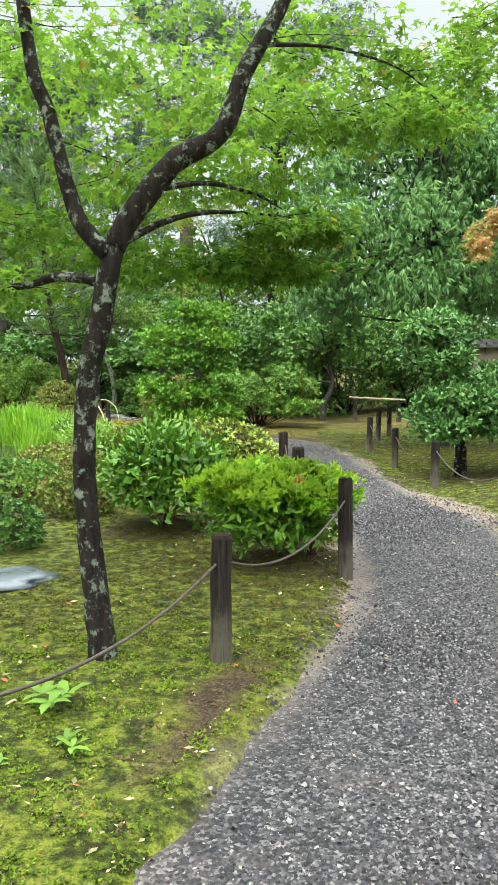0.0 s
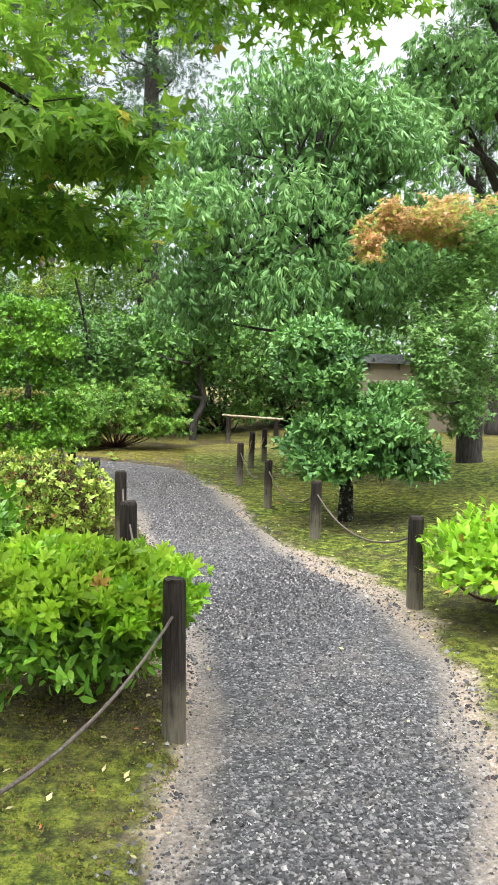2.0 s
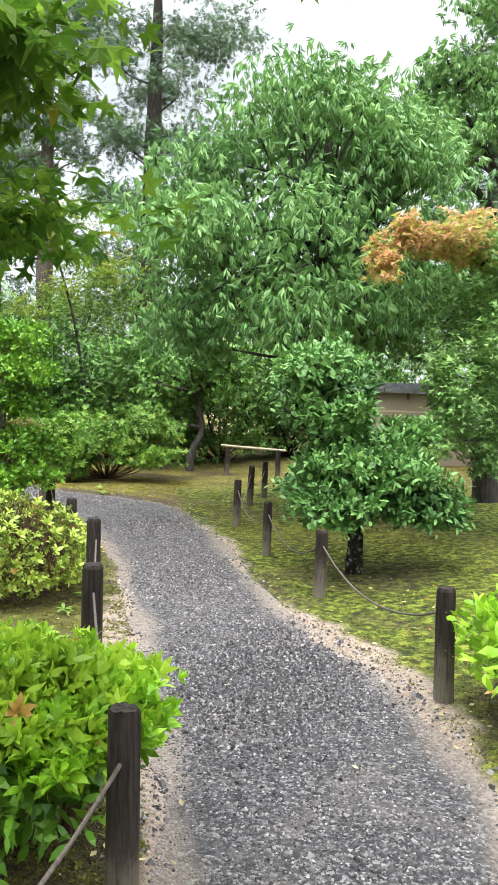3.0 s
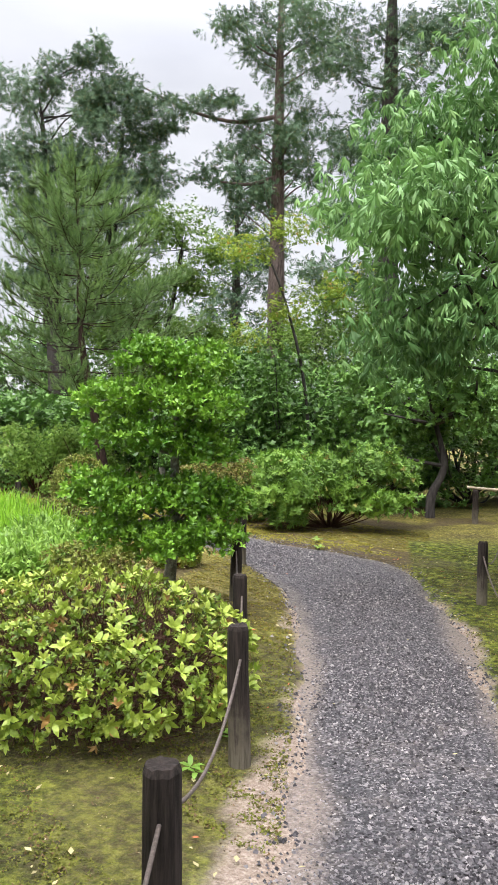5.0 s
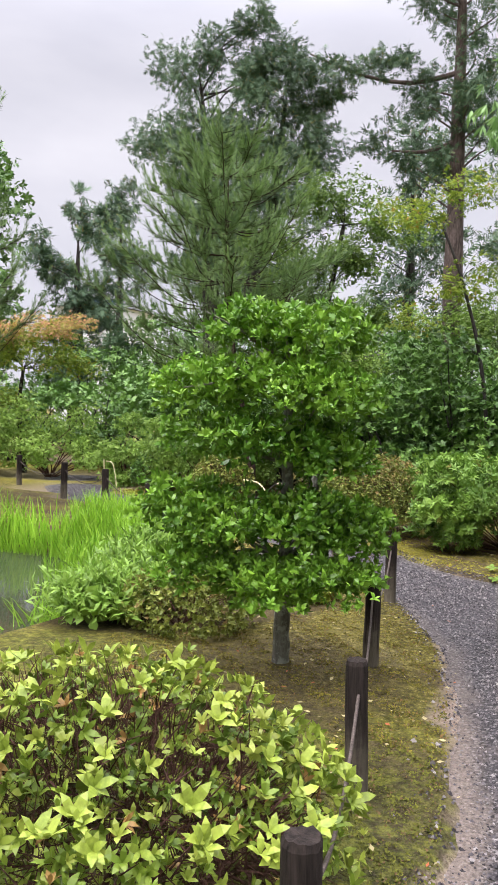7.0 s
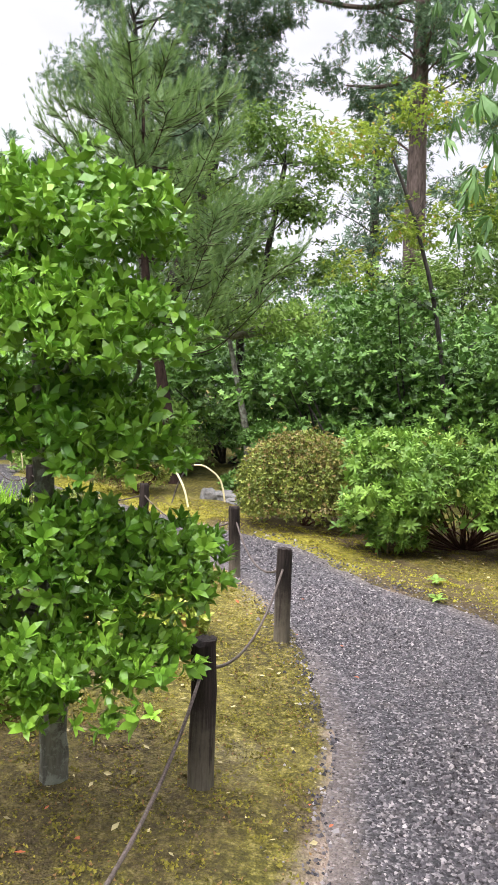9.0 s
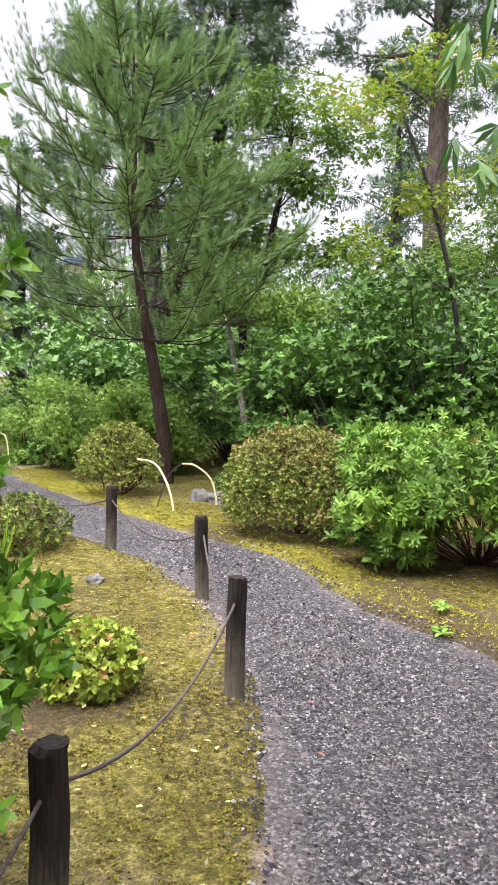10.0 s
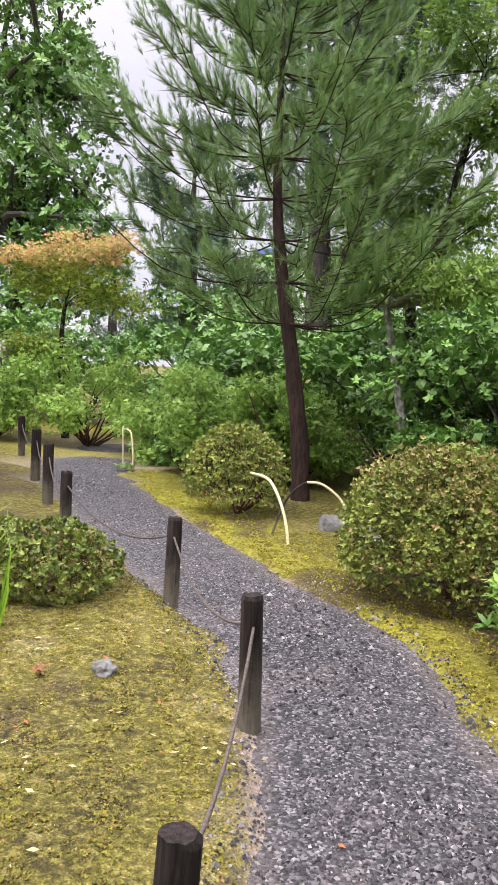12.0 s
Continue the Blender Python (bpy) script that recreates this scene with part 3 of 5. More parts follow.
# dark soil ellipses under the shrubs, painting their shade onto the ground too
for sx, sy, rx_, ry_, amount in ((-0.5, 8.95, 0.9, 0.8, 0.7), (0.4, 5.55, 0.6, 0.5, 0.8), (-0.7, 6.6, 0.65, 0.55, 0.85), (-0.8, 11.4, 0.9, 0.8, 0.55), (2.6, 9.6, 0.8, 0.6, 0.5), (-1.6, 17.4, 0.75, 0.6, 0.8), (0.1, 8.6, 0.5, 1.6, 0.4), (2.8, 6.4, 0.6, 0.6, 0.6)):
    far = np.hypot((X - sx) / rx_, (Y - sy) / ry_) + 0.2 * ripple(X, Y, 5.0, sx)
    soil_and_shade = np.maximum(soil_and_shade, amount * (1 - step(0.7, 1.1, far)))
# the same soil colour paints the shade below the wide azalea bush
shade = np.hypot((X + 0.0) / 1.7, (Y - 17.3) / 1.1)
soil_and_shade = np.maximum(soil_and_shade, 0.9 * (1 - step(0.75, 1.05, shade + 0.12 * ripple(X, Y, 5.0))))
gold = (1 - step(0.45, 0.85, D + 0.18 * ripple(X, Y, 3.0, 2))) * step(0.0, 0.3, Y - 15.1 + 0.55 * X) * step(14.3, 15.0, Y) * (1 - 0.8 * soil_and_shade) * (0.75 + 0.25 * ripple(X, Y, 2.2, 5))
for label_, values in (("gold", gold), ("sand", sand), ("lush", lush), ("soil_and_shade", soil_and_shade)):
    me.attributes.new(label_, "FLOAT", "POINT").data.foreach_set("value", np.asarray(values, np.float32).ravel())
tagged(new("ground", me), "yellow-green moss ground with bare soil, sandy edges and painted shade under shrubs", "ground", kind="structure")


def path_strip():
    """The gravel bed, a sheet between both edges, running a little under the moss."""
    k = 31
    l, r = LEFT, RIGHT
    w = unit(r - l)
    l, r = l - w * 0.10, r + w * 0.10
    u = np.linspace(0, 1, k)
    p = l[:, None] * (1 - u)[None, :, None] + r[:, None] * u[None, :, None]
    z = 0.006 * ripple(p[..., 0], p[..., 1], 2.0) + 0.012 * np.sin(u * math.pi)[None]
    v = np.concatenate((p, z[..., None]), -1).reshape(-1, 3)
    i = (np.arange(len(l) - 1)[:, None] * k + np.arange(k - 1)[None]).ravel()
    return v, np.stack((i, i + 1, i + k + 1, i + k), -1)


v_, q_ = path_strip()
path_me = mesh_of("path", v_, q_, BED, True)
inward = -path_distance(v_[:, 0], v_[:, 1]) + 0.05 * ripple(v_[:, 0], v_[:, 1], 6.0) + 0.04 * ripple(v_[:, 0], v_[:, 1], 19.0)
path_me.attributes.new("earth", "FLOAT", "POINT").data.foreach_set("value", np.asarray(0.7 * (1 - step(-0.04, 0.11, inward)) * (0.3 + 0.7 * step(2.9, 3.6, v_[:, 1]) * (1 - step(10.5, 13.0, v_[:, 1]))), np.float32))
tagged(new("path", path_me), "winding grey gravel garden path between moss banks", "path", kind="structure")


def on_ground(x, y):
    return float(ground_height(np.array([x]), np.array([y]))[0])


def pebbles(name, count, y0, y1, size):
    """Angular stones strewn over the bed."""
    a = np.array([(1, 0.1, -0.3), (-0.1, 0.85, -0.25), (-0.9, -0.1, -0.3), (0.2, -0.8, -0.25), (0.25, 0.2, 0.6)], float)
    t = np.array([(0, 1, 4), (1, 2, 4), (2, 3, 4), (3, 0, 4)])
    ys = (LEFT[:, 1] + RIGHT[:, 1]) / 2
    pick = np.where((ys > y0) & (ys < y1))[0]
    length = np.hypot(*np.diff((LEFT + RIGHT) / 2, axis=0, append=((LEFT + RIGHT) / 2)[-1:]).T) * np.hypot(*(RIGHT - LEFT).T)
    i = rng.choice(pick, count, p=length[pick] / length[pick].sum())
    i = np.minimum(i, len(LEFT) - 2)
    f, u = rng.random(count)[:, None], rng.uniform(-0.13, 1.13, count)[:, None]
    l, r = LEFT[i] * (1 - f) + LEFT[i + 1] * f, RIGHT[i] * (1 - f) + RIGHT[i + 1] * f
    p = l * (1 - u) + r * u
    keep = rng.random(count) < 0.80 + 0.25 * ripple(p[:, 0], p[:, 1], 2.6, 5)
    inward = np.minimum(u, 1 - u)[:, 0] * 1.2 + 0.05 * ripple(p[:, 0], p[:, 1], 7.0) + 0.03 * ripple(p[:, 0], p[:, 1], 21.0)
    keep &= inward > rng.normal(0.03, 0.07, count)
    p, u = p[keep], u[keep]
    n = len(p)
    s = size * rng.lognormal(0, 0.30, n)
    z = np.maximum(0.012 * np.sin(np.clip(u[:, 0], 0, 1) * math.pi), ground_height(p[:, 0], p[:, 1])) + s * 0.2
    up = unit(rng.normal(0, 0.5, (n, 3)) + (0, 0, 1))
    ang = rng.uniform(0, 6.28, n)
    along = np.stack((np.cos(ang), np.sin(ang), rng.normal(0, 0.15, n)), -1)
    v, t2 = scatter((a, t), np.column_stack((p, z)), frames_of(along, up), s)
    return tagged(new(name, mesh_of(name, v, t2, PEBBLE)), "loose grey and white gravel chippings on the path", "gravel", kind="stuff")


pebbles("gravel", 66000, 0.8, 7.0, 0.0080)
pebbles("gravel", 70000, 7.0, 15.0, 0.0082)
pebbles("gravel", 22000, 15.0, 22.0, 0.0095)


def stray_pebbles(count):
    """Chippings kicked out over the sandy edge."""
    i = rng.integers(22, len(LEFT) - 30, count)
    side = rng.random(count) < 0.5
    edge = np.where(side[:, None], LEFT[i], RIGHT[i])
    out = unit(LEFT[i] - RIGHT[i]) * np.where(side, 1, -1)[:, None]
    along = np.stack((-out[:, 1], out[:, 0]), -1)
    p = edge + out * np.abs(rng.normal(0, 0.09, count))[:, None] + along * rng.uniform(-0.15, 0.15, count)[:, None]
    s = 0.0085 * rng.lognormal(0, 0.35, count)
    z = np.maximum(ground_height(p[:, 0], p[:, 1]), -0.005) + s * 0.25
    a = np.array([(1, 0.1, -0.3), (-0.1, 0.85, -0.25), (-0.9, -0.1, -0.3), (0.2, -0.8, -0.25), (0.05, 0.1, 0.6)], float)
    ang = rng.uniform(0, 6.28, count)
    v, t = scatter((a, np.array([(0, 1, 4), (1, 2, 4), (2, 3, 4), (3, 0, 4)])), np.column_stack((p, z)), frames_of(np.stack((np.cos(ang), np.sin(ang), 0 * ang), -1), unit(rng.normal(0, 0.3, (count, 3)) + (0, 0, 1))), s)
    tagged(new("gravel", mesh_of("gravel", v, t, PEBBLE)), "stray gravel chippings along the sandy path edge", "gravel", kind="stuff")


stray_pebbles(7000)


def tufts(name, count, x0, x1, y0, y1, mat, size, keep_if, label):
    x, y = rng.uniform(x0, x1, count), rng.uniform(y0, y1, count)
    d = path_distance(x, y)
    ok = keep_if(x, y, d) & (pond_depth(x, y) < 0.04)
    ok &= rng.random(count) < 0.62 + 0.8 * ripple(x, y, 27.0, 4) + 0.5 * ripple(x, y, 61.0, 2)
    x, y, d = x[ok], y[ok], d[ok]
    n = len(x)
    z = ground_height(x, y, d)
    tv = np.array([(-0.5, 0, 0), (0.5, 0, 0), (0.25, 0.75, 0.5), (0, -0.5, 0), (-0.3, 0.4, 0.0), (-0.75, -0.3, 0.5)], float)
    up = unit(rng.normal(0, 0.4, (n, 3)) + (0, 0, 1))
    ang = rng.uniform(0, 6.28, n)
    along = np.stack((np.cos(ang), np.sin(ang), np.zeros(n)), -1)
    b = frames_of(along, up)
    v, t = scatter((tv, np.array([(0, 1, 2), (3, 4, 5)])), np.column_stack((x, y, z - 0.002 + 0.007 * np.clip(ripple(x, y, 27.0, 4), 0, 1))), b, size * rng.uniform(0.6, 1.5, n))
    return tagged(new(name, mesh_of(name, v, t, mat)), label, "moss", kind="stuff")


def lushness(x, y):
    return np.hypot((x + 0.9) / 1.25, (y - 2.4) / 1.5)


tufts("moss", 46000, -2.4, 0.9, 1.2, 4.4, LUSHMOSS, 0.013, lambda x, y, d: ((d > 0.44 + 0.1 * ripple(x, y, 6.0)) | (y < 2.5 + 0.15 * ripple(x, y, 9.0)) & (d > 0.10) | (y > 3.5) & (d > 0.16) | (d > 0.10) & (d < 0.2)) & (lushness(x, y) < 1.15 + 0.2 * ripple(x, y, 3.1)), "lush bright green moss carpet beside the path")
def damp_edge(x, y):
    return y - 5.5 * (x > 1.3) + 0.6 * ripple(x, y, 1.3, 3) + 0.35 * ripple(x, y, 7.0, 1)


tufts("moss", 190000, -2.4, 1.0, 3.0, 11.4, DAMPMOSS, 0.011, lambda x, y, d: (d > 0.10) & (d < 2.3) & (damp_edge(x, y) < 10.4) & (lushness(x, y) > 1.0) & (ripple(x, y, 2.7, 11) < 0.5), "short damp olive-green moss with brown crumbs")
tufts("moss", 90000, 1.2, 4.6, 3.0, 15.5, DAMPMOSS, 0.011, lambda x, y, d: (d > 0.10) & (d < 2.3) & (damp_edge(x, y) < 10.4) & (lushness(x, y) > 1.0) & (ripple(x, y, 2.7, 11) < 0.5), "short damp olive-green moss with brown crumbs")
tufts("moss", 190000, -3.6, 1.6, 9.4, 18.6, MOSSTUFT, 0.0115, lambda x, y, d: (d > 0.10) & (d < 2.3) & (damp_edge(x, y) > 10.2) & (ripple(x, y, 2.1, 11) + 0.3 * ripple(x, y, 8.0, 2) < 0.45), "short yellow-green moss with dry brown tips")
tufts("moss", 50000, -3.6, 3.4, 2.2, 18.4, DEBRIS, 0.009, lambda x, y, d: (d > 0.09 + 0.08 * ripple(x, y, 4.0)) & (d < 2.0) & (ripple(x, y, 3.3, 6) + 0.6 * ripple(x, y, 11.0, 2) > -0.1 + 0.4 * (lushness(x, y) < 1.1)), "brown needles and leaf crumbs lying in moss")
tufts("moss", 3500, -0.7, 0.8, 2.2, 3.9, DEBRIS, 0.013, lambda x, y, d: (d > 0.14) & (d < 0.46), "dark soil crumbs and dead leaves on the worn bank")
tufts("moss", 120000, -8.5, 1.2, 14.3, 20.5, YELLOWMOSS, 0.014, lambda x, y, d: (d > 0.04) & (d < 0.75 + 0.35 * ripple(x, y, 2.4)) & (y > 15.1 - 0.55 * x), "golden yellow-green moss strip along the bend of the path")


# ---- posts, ropes and rail ----
def post_mesh(height, radius, seed):
    r = np.random.default_rng(seed)
    k = 20
    ang = np.arange(k) * 2 * math.pi / k
    rings = [(-0.12, 1.0), (0.0, 1.02), (height * 0.3, 1.0), (height * 0.65, 0.97), (height - 0.018, 0.95), (height, 0.82)]
    lobes = 1 + 0.03 * np.sin(ang * 3 + r.uniform(0, 6)) + r.normal(0, 0.015, k)
    v = []
    for z, s in rings:
        lean = z * r.normal(0, 0.006)
        for a, l in zip(ang, lobes):
            v.append((math.cos(a) * radius * s * l + lean, math.sin(a) * radius * s * l, z + (r.normal(0, 0.002) if z > 0.3 else 0)))
    v.append((0, 0, height - 0.002))
    t = []
    for i in range(len(rings) - 1):
        for s in range(k):
            p, q = i * k + s, i * k + (s + 1) % k
            t += [(p, q, q + k), (p, q + k, p + k)]
    top = len(rings) * k
    t += [(top, (len(rings) - 1) * k + s, (len(rings) - 1) * k + (s + 1) % k) for s in range(k)]
    return mesh_of("wooden_post", v, t, POST, False)


POSTS = []


def post(x, y, height=0.62, radius=0.052, lean=(0, 0)):
    z = on_ground(x, y)
    ob = new("wooden_post", post_mesh(height, radius, len(POSTS)))
    ob.matrix_basis = pose(x, y, z, lean[0], lean[1], len(POSTS) * 37)
    tagged(ob, "charred round wooden post with a pale worn foot", "post", "rope fence posts")
    POSTS.append((x, y, z + height * 0.8))
    return POSTS[-1]


def rope(a, b, sag=0.16, thick=0.0068):
    a, b = np.array(a), np.array(b)
    pts = [a * (1 - f) + b * f - np.array((0, 0, sag * 4 * f * (1 - f))) for f in np.linspace(0, 1, 7)]
    v, t = tube(pts, [thick] * 7, 6, 0.05)
    return tagged(new("rope", mesh_of("rope", v, t, ROPE, True)), "thin weathered rope sagging between two wooden posts", "rope", "fence ropes")


LEFT_POSTS = [(-1.05, 1.9, 0.6, 0.05), (-0.13, 3.6, 0.6, 0.05), (0.635, 5.12, 0.66, 0.048), (0.44, 7.05, 0.62, 0.056), (0.385, 8.52, 0.635, 0.05), (0.11, 10.02, 0.58, 0.048),
              (-0.26, 11.77, 0.565, 0.05), (-0.53, 13.53, 0.55, 0.048), (-1.43, 15.02, 0.57, 0.048), (-2.84, 16.08, 0.55, 0.048), (-4.75, 16.85, 0.55, 0.05), (-6.0, 17.68, 0.62, 0.055), (-7.55, 18.75, 0.6, 0.06), (-9.6, 20.1, 0.6, 0.055)]
RIGHT_POSTS = [(2.24, 6.75, 0.58, 0.052), (2.1, 8.95, 0.52, 0.05), (1.92, 10.45, 0.52, 0.045), (1.85, 12.2, 0.55, 0.045), (2.25, 13.9, 0.55, 0.045), (2.6, 14.8, 0.55, 0.045)]
for row, sags in ((LEFT_POSTS, 0.17), (RIGHT_POSTS, 0.2)):
    tops = [post(x, y, h, r, (rng.normal(0, 1.0), rng.normal(0, 1.0))) for x, y, h, r in row]
    for a, b in zip(tops[:-1], tops[1:]):
        rope(a, b, sags)


def rail():
    base = thing("low_bamboo_rail", (2.8, 17.8, 0), "low weathered bamboo rail on two dark posts", "rail")
    ends = ((2.4, 18.1), (3.3, 17.6))
    for x, y in ends:
        child("post", tube([(x, y, -0.1), (x, y, 0.3), (x, y, 0.55)], [0.05, 0.048, 0.046], 8), POST, base)
    (x0, y0), (x1, y1) = ends
    child("crossbar", tube([(x0 - 0.12, y0 + 0.06, 0.60), ((x0 + x1) / 2, (y0 + y1) / 2, 0.585), (x1 + 0.12, y1 - 0.06, 0.57)], [0.022] * 3, 8), DULLBAMBOO, base, "sun-bleached bamboo crossbar")


rail()

# ---- plants ----
SLIM, PALM, FROND, TUFT = long_leaf(0.13, 0.04, 0.25), palmate(), frond(), needles()
BROAD = oval(0.2)
HANG = rosette(7, 21, -0.95, 0.085, True)
SHOOT = rosette(6, 5, 0.8, 0.2)
DROOP = diamond(0.12, 0.03)
STAR, DIAMOND = star(), diamond(0.24)
SPRAY = rosette(5, 8, 0.3, 0.27, True)
BUD = rosette(5, 9, 0.6, 0.3, True)
LAYERED = (0.72, 0.5, 0.55)


def limb_to(a, b, bend=0.15, ra=0.03, rb=0.01):
    a, b = np.array(a, float), np.array(b, float)
    m = a * 0.5 + b * 0.5 + rng.normal(0, bend, 3) * np.linalg.norm(b - a) * (1, 1, 0.4)
    return tube([a, m, b], [ra, (ra + rb) / 2, rb], 6)


def plant(name, place, label, category, pads, mat, template, size, clusters, per, trunk=None, bark=TWIG, group="", radius=0.05, limbs=True, thin=1.0, stems=7, split=0, tiers=(0.5, 0.62, 0.8), **look_of):
    """A shrub or small tree: a trunk or stems, limbs to each pad and a pad of leaves (centre, radii, share)."""
    x, y = place
    z = on_ground(x, y)
    base = thing(name, (x, y, z), label, category, group)
    if trunk:
        child("trunk", tube([(x, y, z - 0.1)] + trunk, np.linspace(radius, radius * 0.45, len(trunk) + 1), 10, 0.07), bark, base, smooth=True)
    for (cx, cy, cz, rx, ry, rz, share) in (lumps(pads, split, *tiers) if split else pads):
        centre = (cx, cy, cz)
        if limbs:
            root = (x + rng.normal(0, 0.03), y + rng.normal(0, 0.03), z - 0.03)
            if trunk:
                root = min(trunk, key=lambda q: abs(q[2] - (cz - rz * 0.8)) + 0.3 * math.hypot(q[0] - cx, q[1] - cy))
            arms = [limb_to(root, (cx + rng.normal(0, 0.45) * rx, cy + rng.normal(0, 0.45) * ry, cz + rz * rng.uniform(-0.2, 0.6)), 0.12, radius * 0.45 * thin, radius * 0.12 * thin) for _ in range(stems)]
            for arm in arms:
                child("branch", arm, bark, base)
        child("foliage", clump(centre, (rx, ry, rz), int(clusters * share), per, size, template, **look_of), mat, base, kind="stuff")
    return base


def twigs(base, centre, radii, count, length=0.16):
    """A tangle of thin brown twigs inside a shrub."""
    radii = np.array(radii)
    d = sphere_dirs(count, -0.7)
    p = d * rng.uniform(0.45, 0.88, count)[:, None] * radii + np.array(centre)
    v = scatter(THIN, p, frames_of(d * 0.7 + rng.normal(0, 0.5, (count, 3)) + (0, 0, 0.3), rng.normal(0, 1, (count, 3))), length * rng.uniform(0.5, 1.4, count))
    child("twig_tangle", v, TWIG, base, "tangle of thin brown twigs", "stuff")


def dome(place, rx, ry, h, label, mat=CLIPPED, size=0.031, clusters=900, per=2, template=BUD, group="", name="clipped_azalea"):
    x, y = place
    z = on_ground(x, y)
    base = plant(name, place, label, "shrub", [(x, y, z + h * 0.42, rx, ry, h * 0.58, 1.0)], mat, template, size, clusters, per, None, TWIG, group, 0.03, True, low=-0.75 if h < 0.6 else -0.5, spread=0.035, fill=0.12, rough=0.05, lift=0.3, inner=0.15)
    twigs(base, (x, y, z + h * 0.4), (rx * 0.9, ry * 0.9, h * 0.52), 900, 0.16 * min(1.0, h / 0.75))
    return base


# foreground maple over the path
def big_maple():
    base = thing("maple_tree", (-0.68, 3.68, 0.03), "leaning maple with dark lichen-spotted bark and a spreading green canopy", "tree")
    child("trunk", tube([(-0.68, 3.68, -0.1), (-0.70, 3.68, 0.12), (-0.735, 3.68, 0.5), (-0.765, 3.68, 0.95), (-0.735, 3.68, 1.35), (-0.68, 3.68, 1.6), (-0.62, 3.70, 1.93)], [0.085, 0.064, 0.056, 0.053, 0.052, 0.053, 0.052], 14, 0.05), BARK, base, smooth=True)
    child("limb", tube([(-0.62, 3.70, 1.93), (-0.50, 3.72, 2.13), (-0.33, 3.75, 2.33), (-0.13, 3.78, 2.46), (-0.03, 3.80, 2.72), (0.12, 3.85, 3.0), (0.25, 3.9, 3.3)], [0.056, 0.055, 0.05, 0.046, 0.042, 0.035, 0.03], 12, 0.05), BARK, base, smooth=True)
    child("limb", tube([(-0.64, 3.69, 1.9), (-0.72, 3.69, 1.98), (-0.80, 3.7, 2.12), (-0.90, 3.7, 2.52), (-0.97, 3.7, 2.72), (-1.02, 3.7, 3.2)], [0.045, 0.04, 0.036, 0.034, 0.032, 0.025], 10, 0.05), BARK, base, smooth=True)
    child("branch", tube([(-0.68, 3.7, 1.78), (-0.88, 3.72, 1.80), (-1.05, 3.75, 1.76), (-1.5, 3.8, 1.75)], [0.026, 0.022, 0.016, 0.01], 8), BARK, base)
    child("branch", tube([(-0.60, 3.75, 1.95), (-0.40, 3.9, 2.08), (-0.2, 4.1, 2.16), (0.1, 4.4, 2.2), (0.35, 4.6, 2.2)], [0.02, 0.016, 0.012, 0.008, 0.004], 7), BARK, base)
    child("branch", tube([(-0.42, 3.75, 2.2), (-0.2, 4.1, 2.3), (0.05, 4.6, 2.34), (0.2, 5.1, 2.36)], [0.016, 0.012, 0.008, 0.004], 7), BARK, base)
    child("branch", tube([(0.05, 3.8, 2.85), (0.4, 4.1, 2.95), (0.8, 4.4, 2.95), (1.1, 4.7, 2.85)], [0.012, 0.008, 0.005, 0.003], 7), BARK, base)
    pads = [(-1.5, 4.2, 1.78, 0.75, 0.7, 0.10, 0.8), (-1.4, 4.8, 2.2, 0.8, 0.7, 0.12, 0.9), (-0.45, 5.0, 2.0, 0.65, 0.7, 0.10, 1.0), (0.12, 4.9, 1.98, 0.5, 0.55, 0.10, 1.0),
            (0.25, 4.3, 2.12, 0.35, 0.4, 0.09, 0.6), (-0.3, 4.6, 2.45, 0.9, 0.8, 0.13, 1.1), (-1.2, 4.4, 2.9, 1.1, 0.9, 0.16, 1.2), (-0.2, 5.2, 3.0, 0.9, 0.9, 0.16, 1.0),
            (0.35, 4.6, 2.75, 0.5, 0.6, 0.12, 0.6), (0.95, 4.75, 2.78, 0.5, 0.45, 0.12, 0.6), (0.55, 5.2, 3.3, 0.8, 0.8, 0.15, 0.8), (-1.0, 5.6, 3.6, 1.5, 1.1, 0.2, 1.1), (-2.4, 4.6, 2.4, 0.8, 0.9, 0.15, 0.9), (-0.2, 3.3, 3.4, 1.4, 0.9, 0.2, 1.0), (1.2, 5.4, 3.22, 0.5, 0.55, 0.2, 1.0), (1.7, 5.6, 3.6, 0.5, 0.5, 0.15, 0.8),
            # last four pads: unseen canopy added overhead to shade the near ground
            (-0.9, 2.0, 3.7, 1.2, 1.1, 0.25, 1.3), (0.5, 1.6, 4.0, 1.2, 1.1, 0.25, 1.3), (1.3, 2.8, 4.0, 0.9, 0.9, 0.2, 1.0), (-0.3, 0.4, 4.1, 1.2, 1.0, 0.25, 1.2)]
    for cx, cy, cz, rx, ry, rz, share in pads:
        arms = [limb_to((cx - 0.5 * rx + rng.normal(0, 0.12), cy - 0.45 * ry + rng.normal(0, 0.12), cz + rng.normal(0, 0.3) * rz), (cx + rng.normal(0, 0.5) * rx, cy + rng.normal(0, 0.5) * ry, cz + rng.normal(0, 0.5) * rz), 0.1, 0.0035, 0.0012) for _ in range(4)]
        for arm in arms:
            child("branch", arm, BARK, base)
        child("foliage", clump((cx, cy, cz), (rx, ry, rz), int(95 * share), 7, 0.05, PALM, inner=0, low=-1.0, spread=0.13, droop=0.35, lift=0.8, fill=0.75, rough=0.2, flat=0.9), MAPLE, base, kind="stuff")


big_maple()

